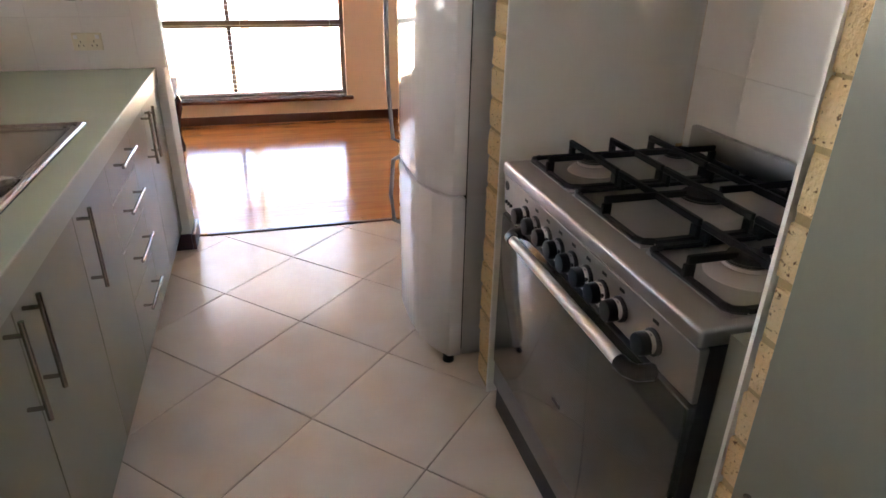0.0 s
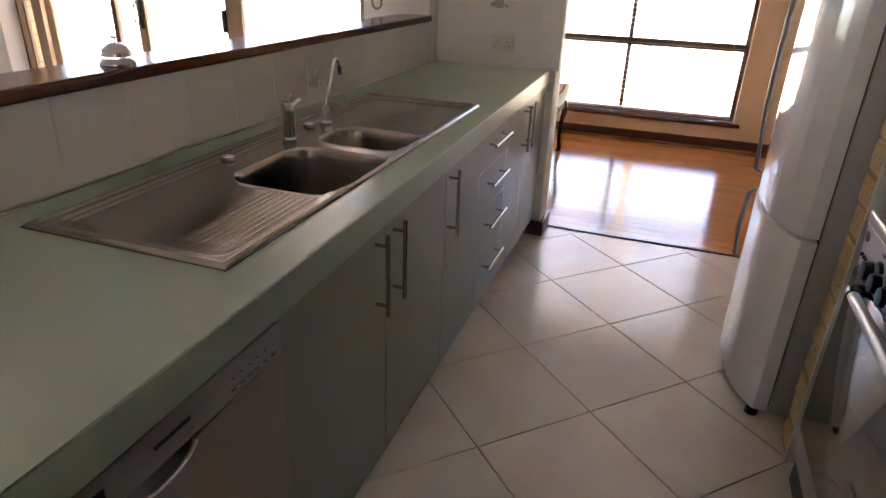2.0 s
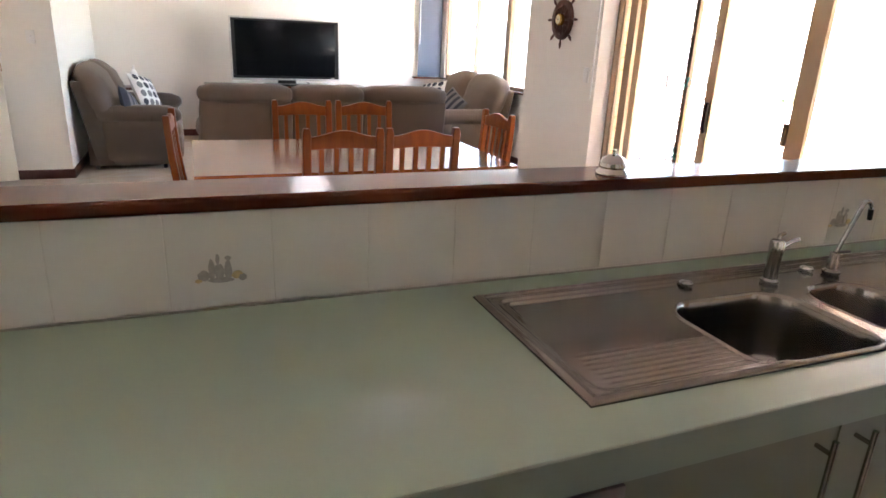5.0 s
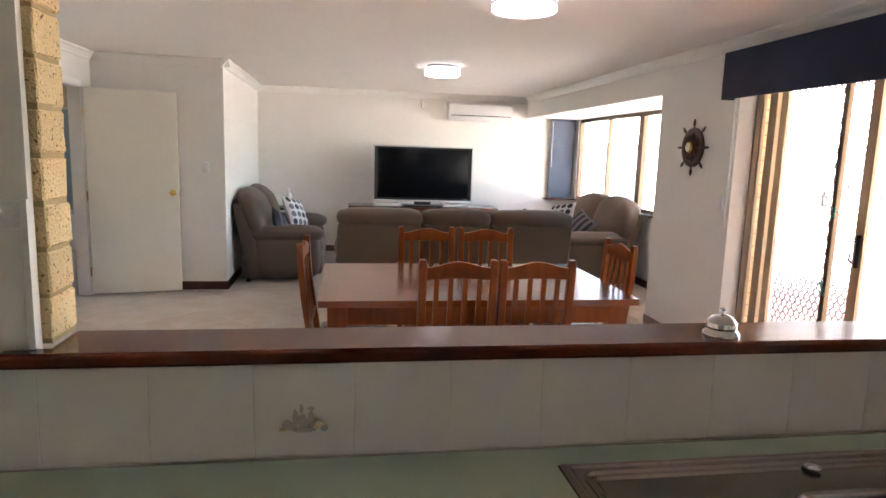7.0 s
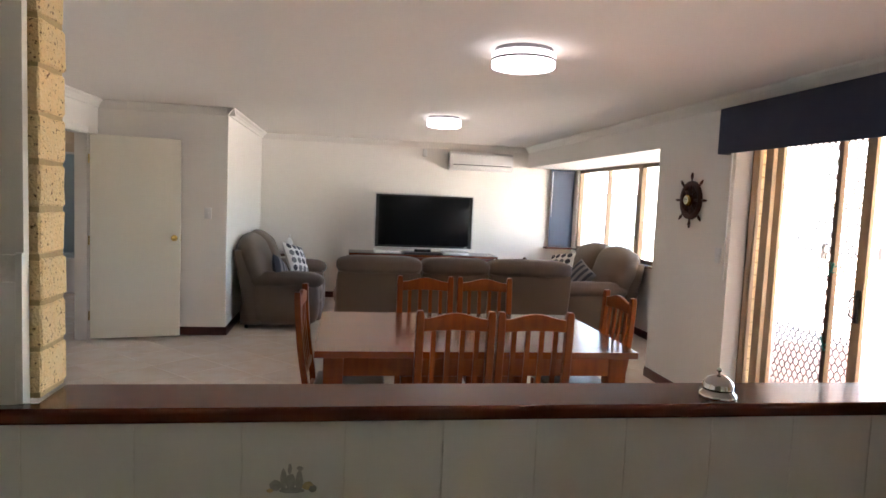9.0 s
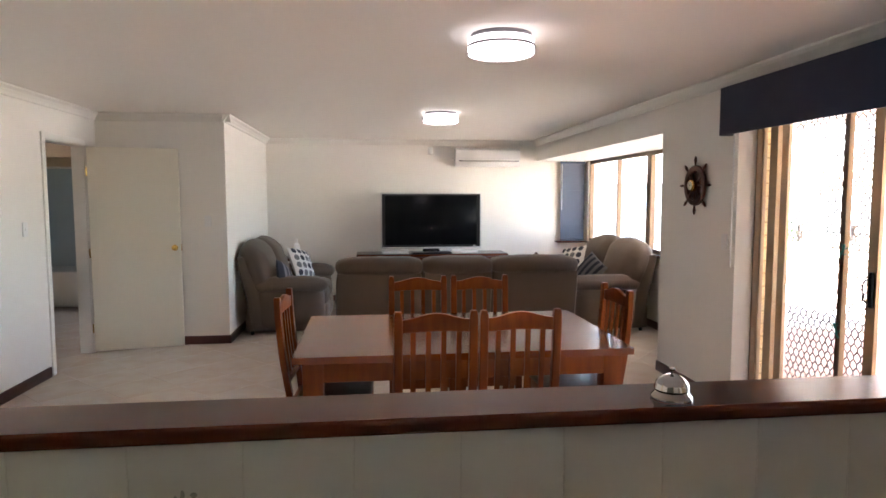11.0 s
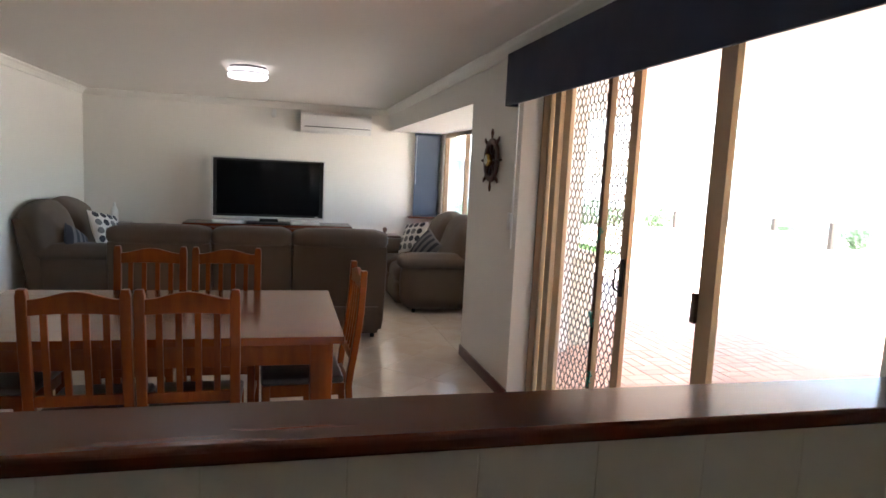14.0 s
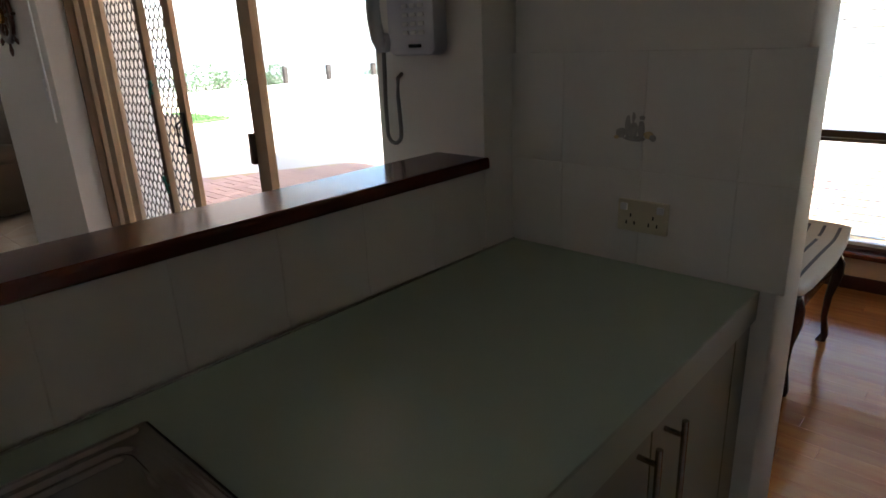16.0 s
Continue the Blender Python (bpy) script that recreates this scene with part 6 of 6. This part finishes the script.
def fence(name, label, a, b, h, m, pitch=0.19):
    c = thing(name, label, "fence")
    a, b = Vector((*a, 0)), Vector((*b, 0))
    L = (b - a).length
    ang = math.degrees(math.atan2(b.y - a.y, b.x - a.x))
    n = int(L / 2.4)
    for k in range(n):
        bm = bmesh.new()
        m_ = Matrix.Translation(a) @ pose(0, 0, GZ - 0.03, 0, 0, ang)
        pts = []
        q = int(2.4 / (pitch / 2))
        for i in range(q + 1):
            pts.append((2.4 * k + 2.38 * i / q, 0.02 * (1 if i % 2 else -1)))
        low = [bm.verts.new(m_ @ Vector((x, y, 0.02))) for x, y in pts]
        top = [bm.verts.new(m_ @ Vector((x, y, h))) for x, y in pts]
        for i in range(q):
            bm.faces.new((low[i], low[i + 1], top[i + 1], top[i]))
        bmesh.ops.solidify(bm, geom=list(bm.faces), thickness=0.004)
        part("panel", bm, m, c, smooth=False)
        bm = bm_box(2.4 * k - 0.03, 2.4 * k + 0.03, -0.03, 0.03, 0, h + 0.03, 0.004, 1)
        bm.transform(m_)
        part("post", bm, m, c)
    return c


fence("fence", "pale corrugated steel boundary fence", (22.0, -8.0), (20.0, 26.0), 1.8, FENCEM)
fence("fence", "pale corrugated steel boundary fence", (20.0, 26.0), (-4.0, 24.5), 1.8, FENCEM)
shed = thing("garden_shed", "grey-blue steel garden shed with a low gable roof", "shed", (8.2, 21.5, GZ - 0.03))
for k in range(20):
    part("cladding_rib", boxes((-2.0 + 0.2 * k, -1.985 + 0.2 * k, -1.235, -1.20, 0.0, 2.1)), SHEDM, shed, smooth=False)
part("wall", boxes((-2.0, 2.0, -1.2, 1.2, 0.0, 2.1)), SHEDM, shed, smooth=False)
part("roof", bm_prism([(-1.4, 2.1), (1.4, 2.1), (0, 2.6)], 0, -2.15, 2.15), FENCEM, shed, smooth=False)


# ---- pieces: bricks, wall tiles, floorboards, floor tiles ----
def clip(poly, axis, limit, keep_above):
    out = []
    for k in range(len(poly)):
        a, b = poly[k], poly[(k + 1) % len(poly)]
        ina, inb = ((a[axis] >= limit) == keep_above), ((b[axis] >= limit) == keep_above)
        if ina:
            out.append(a)
        if ina != inb:
            f = (limit - a[axis]) / (b[axis] - a[axis])
            out.append((a[0] + f * (b[0] - a[0]), a[1] + f * (b[1] - a[1])))
    return out


def slab(poly, thick, edge=0.002, m=None):
    """A flat piece with a chamfered top edge; outline in the plane, top at z = 0."""
    bm = bmesh.new()
    c = Vector((sum(p[0] for p in poly) / len(poly), sum(p[1] for p in poly) / len(poly), 0))
    outer, inner, low = [], [], []
    for p in poly:
        v = Vector((*p, 0))
        d = (c - v)
        d = d.normalized() * min(edge * 1.5, d.length * 0.3)
        inner.append(bm.verts.new(v + d))
        outer.append(bm.verts.new(v + Vector((0, 0, -edge))))
        low.append(bm.verts.new(v + Vector((0, 0, -thick))))
    n = len(poly)
    bm.faces.new(inner)
    for k in range(n):
        j = (k + 1) % n
        bm.faces.new((outer[k], outer[j], inner[j], inner[k]))
        bm.faces.new((low[k], low[j], outer[j], outer[k]))
    bmesh.ops.recalc_face_normals(bm, faces=bm.faces)
    return bm


def brick_pier(label, x0, x1, y0, y1, z0, z1, face):
    """A single-leaf brick end; face is +1 or -1 along y, or 0 for one that looks to +x."""
    c = thing("brick_pier", label, "brick pier", kind=S)
    part("mortar", boxes((x0 + 0.004, x1 - 0.004, y0 + 0.004, y1 - 0.004, z0, z1)), MORTAR, c, "sandy recessed mortar", smooth=False)
    rng = random.Random(int(abs(x0) * 1000) + 1)
    mes = []
    for q in range(5):
        bm = bm_box(-(x1 - x0) / 2, (x1 - x0) / 2, -(y1 - y0) / 2, (y1 - y0) / 2, -0.0405, 0.0405, 0.004, 1)
        bmesh.ops.subdivide_edges(bm, edges=[e for e in bm.edges if e.calc_length() > 0.05], cuts=1, use_grid_fill=True)
        for v in bm.verts:
            v.co += Vector((rng.uniform(-1, 1), rng.uniform(-1, 1), rng.uniform(-1, 1))) * 0.0016
        mes.append(to_mesh("brick", bm, BRICK))
    k, z = 0, z0 + 0.05
    while z + 0.038 < z1:
        shared("brick", mes[k % 5], c, pose((x0 + x1) / 2 + rng.uniform(-0.002, 0.002), (y0 + y1) / 2 + rng.uniform(-0.002, 0.002), z, rng.uniform(-0.6, 0.6), 0, rng.uniform(-0.6, 0.6)))
        k, z = k + 1, z + 0.0905
    return c


brick_pier("cream face-brick pier between the stove and the fridge", 1.045, 1.155, -1.798, -1.12, 0.001, CEILZ - 0.001, 1)
brick_pier("cream face-brick pier between the stove and the pantry", -0.122, -0.024, -1.798, -1.12, 0.001, CEILZ - 0.001, 1)
brick_pier("cream face-brick pier beside the dining threshold", 2.48, 2.63, -1.798, -1.13, 0.001, CEILZ - 0.001, 1)
brick_pier("cream face-brick outer leaf beside the sliding door", 2.572, 2.685, 3.603, 3.729, 0.001, CEILZ - 0.16, 1)
brick_pier("cream face-brick reveal standing on the bar ledge", -1.114, -1.0, 0.661, 0.772, 1.134, CEILZ - 0.001, 0)
tr = thing("tile_trim", "white plastic tile edge trim beside the brick", "tile trim", kind=S)
part("strip", boxes((-0.0235, -0.016, -1.70, -1.116, 0.001, CEILZ - 0.002)), TRIMW, tr, smooth=False)
part("strip", boxes((1.036, 1.0445, -1.70, -1.117, 0.001, CEILZ - 0.002)), TRIMW, tr, smooth=False)
part("strip", boxes((-1.03, -1.0185, 0.629, 0.6395, 1.134, 1.42)), TRIMW, tr, smooth=False)


def tile_wall(name, label, origin, u, w, nu, nw, pu, pw, keep_u, keep_w, normal):
    """Glazed tiles over a wall: pieces in the plane of u and w, standing proud along the normal."""
    o, u, w, n = Vector(origin), Vector(u), Vector(w), Vector(normal)
    c = thing(name, label, "tiling", kind=S)
    M = Matrix((u, w, n)).transposed().to_4x4()
    bm = boxes((keep_u[0], keep_u[1], keep_w[0], keep_w[1], -0.0078, -0.0007))
    bm.transform(Matrix.Translation(o) @ M)
    part("grout", bm, WGROUT, c, smooth=False)
    cache = {}
    for i in range(nu):
        for j in range(nw):
            a0, a1 = max(keep_u[0], pu[0] + pu[1] * i + 0.0008), min(keep_u[1], pu[0] + pu[1] * (i + 1) - 0.0008)
            b0, b1 = max(keep_w[0], pw[0] + pw[1] * j + 0.0008), min(keep_w[1], pw[0] + pw[1] * (j + 1) - 0.0008)
            if a1 - a0 < 0.004 or b1 - b0 < 0.004:
                continue
            key = (round(a1 - a0, 3), round(b1 - b0, 3))
            if key not in cache:
                h, v = key[0] / 2, key[1] / 2
                cache[key] = to_mesh("tile", slab([(-h, -v), (h, -v), (h, v), (-h, v)], 0.006, 0.0006), WTILE)
            shared("tile", cache[key], c, Matrix.Translation(o + u * (a0 + a1) / 2 + w * (b0 + b1) / 2) @ M)
    return c


tile_wall("splashback", "white glazed splashback tiles behind the bench", (0, 0.609, 0), (-1, 0, 0), (0, 0, 1), 28, 1, (-2.585, 0.2), (0.866, 0.25), (-2.488, 2.148), (0.9055, 1.1), (0, -1, 0))
tile_wall("splashback", "white glazed tiles on the kitchen end wall", (2.480, 0, 0), (0, -1, 0), (0, 0, 1), 6, 2, (-0.66, 0.2), (0.866, 0.25), (-0.606, 0.05), (0.9005, 1.366), (-1, 0, 0))
tile_wall("splashback", "white glazed tiles on the wall beside the bar", (0, 0.631, 0), (-1, 0, 0), (0, 0, 1), 8, 2, (1.03, 0.2), (0.866, 0.25), (1.03, 2.148), (1.101, 1.416), (0, -1, 0))
tile_wall("stove_alcove_tiling", "white glazed tiles behind the stove", (0, -1.722, 0), (1, 0, 0), (0, 0, 1), 7, 8, (-0.186, 0.25), (0.60, 0.25), (-0.015, 1.036), (0.86, 2.39), (0, 1, 0))
tile_wall("stove_alcove_tiling", "white glazed tiles on the alcove cheek", (1.036, 0, 0), (0, -1, 0), (0, 0, 1), 4, 8, (1.089, 0.25), (0.60, 0.25), (1.122, 1.7215), (0.86, 2.39), (-1, 0, 0))
tile_wall("stove_alcove_tiling", "white glazed tiles on the alcove cheek", (-0.015, 0, 0), (0, 1, 0), (0, 0, 1), 4, 8, (-2.0, 0.25), (0.60, 0.25), (-1.7215, -1.122), (0.86, 2.39), (1, 0, 0))


def transfer(x, y, z, rz, seed):
    """A faded printed still life fired on a tile."""
    c = thing("tile_transfer", "faded printed kitchen still life on a wall tile", "tile print", (x, y, z), rz)
    rng = random.Random(seed)
    def blob(px, pz, w, h, m, k):
        pts = [(pz + h * (0.8 + 0.3 * rng.random()) * math.sin(a), px + w * (0.8 + 0.3 * rng.random()) * math.cos(a)) for a in [i * 2 * math.pi / 11 for i in range(11)]]
        part("motif", bm_prism(pts, 1, -0.0008 - 0.0002 * k, -0.0002), m, c, smooth=False)
    items = [(-0.034, -0.012, 0.013, 0.012, PRINT), (-0.018, 0.0, 0.007, 0.026, PRINT), (-0.004, -0.006, 0.010, 0.018, PRINT), (-0.006, 0.022, 0.004, 0.012, PRINT), (0.013, -0.004, 0.008, 0.022, PRINT),
             (0.014, 0.022, 0.007, 0.005, PRINT), (0.030, -0.014, 0.012, 0.009, PRINTY), (-0.044, -0.022, 0.007, 0.004, PRINTY), (0.0, -0.023, 0.026, 0.006, PRINT), (0.040, -0.020, 0.008, 0.007, PRINT)]
    for k, it in enumerate(items):
        blob(it[0], it[1], it[2], it[3], it[4], k)
    return c


transfer(-0.516, 0.609, 0.983, 0, 1)
transfer(1.235, 0.609, 0.983, 0, 2)
transfer(2.480, 0.278, 1.208, -90, 3)


def boards():
    w = 0.0835
    mes = {}
    rng = random.Random(8)
    x = 2.667
    while x < XD - 0.01:
        x1 = min(x + w, XD)
        y = -3.4 + rng.uniform(-1.2, 0)
        while y < 0.618:
            L = rng.choice((0.9, 1.3, 1.7, 2.1))
            a, b = max(y, -3.398), min(y + L, 0.617)
            if b - a > 0.02:
                key = (round(b - a, 3), round(x1 - x, 4))
                if key not in mes:
                    h, v = key[1] / 2 - 0.0004, key[0] / 2 - 0.0004
                    mes[key] = to_mesh("floorboard", slab([(-h, -v), (h, -v), (h, v), (-h, v)], 0.011, 0.0008), BOARD)
                shared("floorboard", mes[key], timber_floor, pose((x + x1) / 2, (a + b) / 2, 0))
            y += L
        x = x1


boards()


def floor_tiles():
    """Square tiles turned by 45 degrees, cut along the walls."""
    P = 0.4375
    h = P / math.sqrt(2)
    ox, oy = 1.352 - 10 * h, -0.206
    gap = 0.0022
    full = None
    rects = [(-2.15, 2.635, -1.8, 0.619), (XW, XE, 0.74, 6.28), (-1.66, XE, 6.28, YN), (XE, 3.15, BY0, YN), (-5.9, XW - 0.0, 3.5, 7.5), (-5.9, -1.86, 7.5, 9.74)]
    for i in range(-32, 48):
        for j in range(-18, 48):
            cx, cy = ox + h * (i), oy + h * (j)
            if (i + j) % 2:
                continue
            # lattice nodes are corners: the tile centre lies half a diagonal to the side
            cx += h
            d = h - gap
            poly = [(cx + d, cy), (cx, cy + d), (cx - d, cy), (cx, cy - d)]
            for x0, x1, y0, y1 in rects:
                if cx + h < x0 or cx - h > x1 or cy + h < y0 or cy - h > y1:
                    continue
                inside = x0 <= cx - d and cx + d <= x1 and y0 <= cy - d and cy + d <= y1
                if inside:
                    if full is None:
                        full = to_mesh("floor_tile", slab([(d, 0), (0, d), (-d, 0), (0, -d)], 0.0035, 0.0012), FTILE)
                    shared("floor_tile", full, floor, pose(cx, cy, 0))
                    break
                q = clip(clip(clip(clip(poly, 0, x0 + 0.001, True), 0, x1 - 0.001, False), 1, y0 + 0.001, True), 1, y1 - 0.001, False)
                if len(q) > 2:
                    mx, my = sum(p[0] for p in q) / len(q), sum(p[1] for p in q) / len(q)
                    loc = [(p[0] - mx, p[1] - my) for p in q]
                    area = 0.5 * abs(sum(loc[k][0] * loc[(k + 1) % len(loc)][1] - loc[(k + 1) % len(loc)][0] * loc[k][1] for k in range(len(loc))))
                    if area < 0.0004:
                        continue
                    shared("floor_tile", to_mesh("floor_tile", slab(loc, 0.0035, 0.0012), FTILE), floor, pose(mx, my, 0))


floor_tiles()
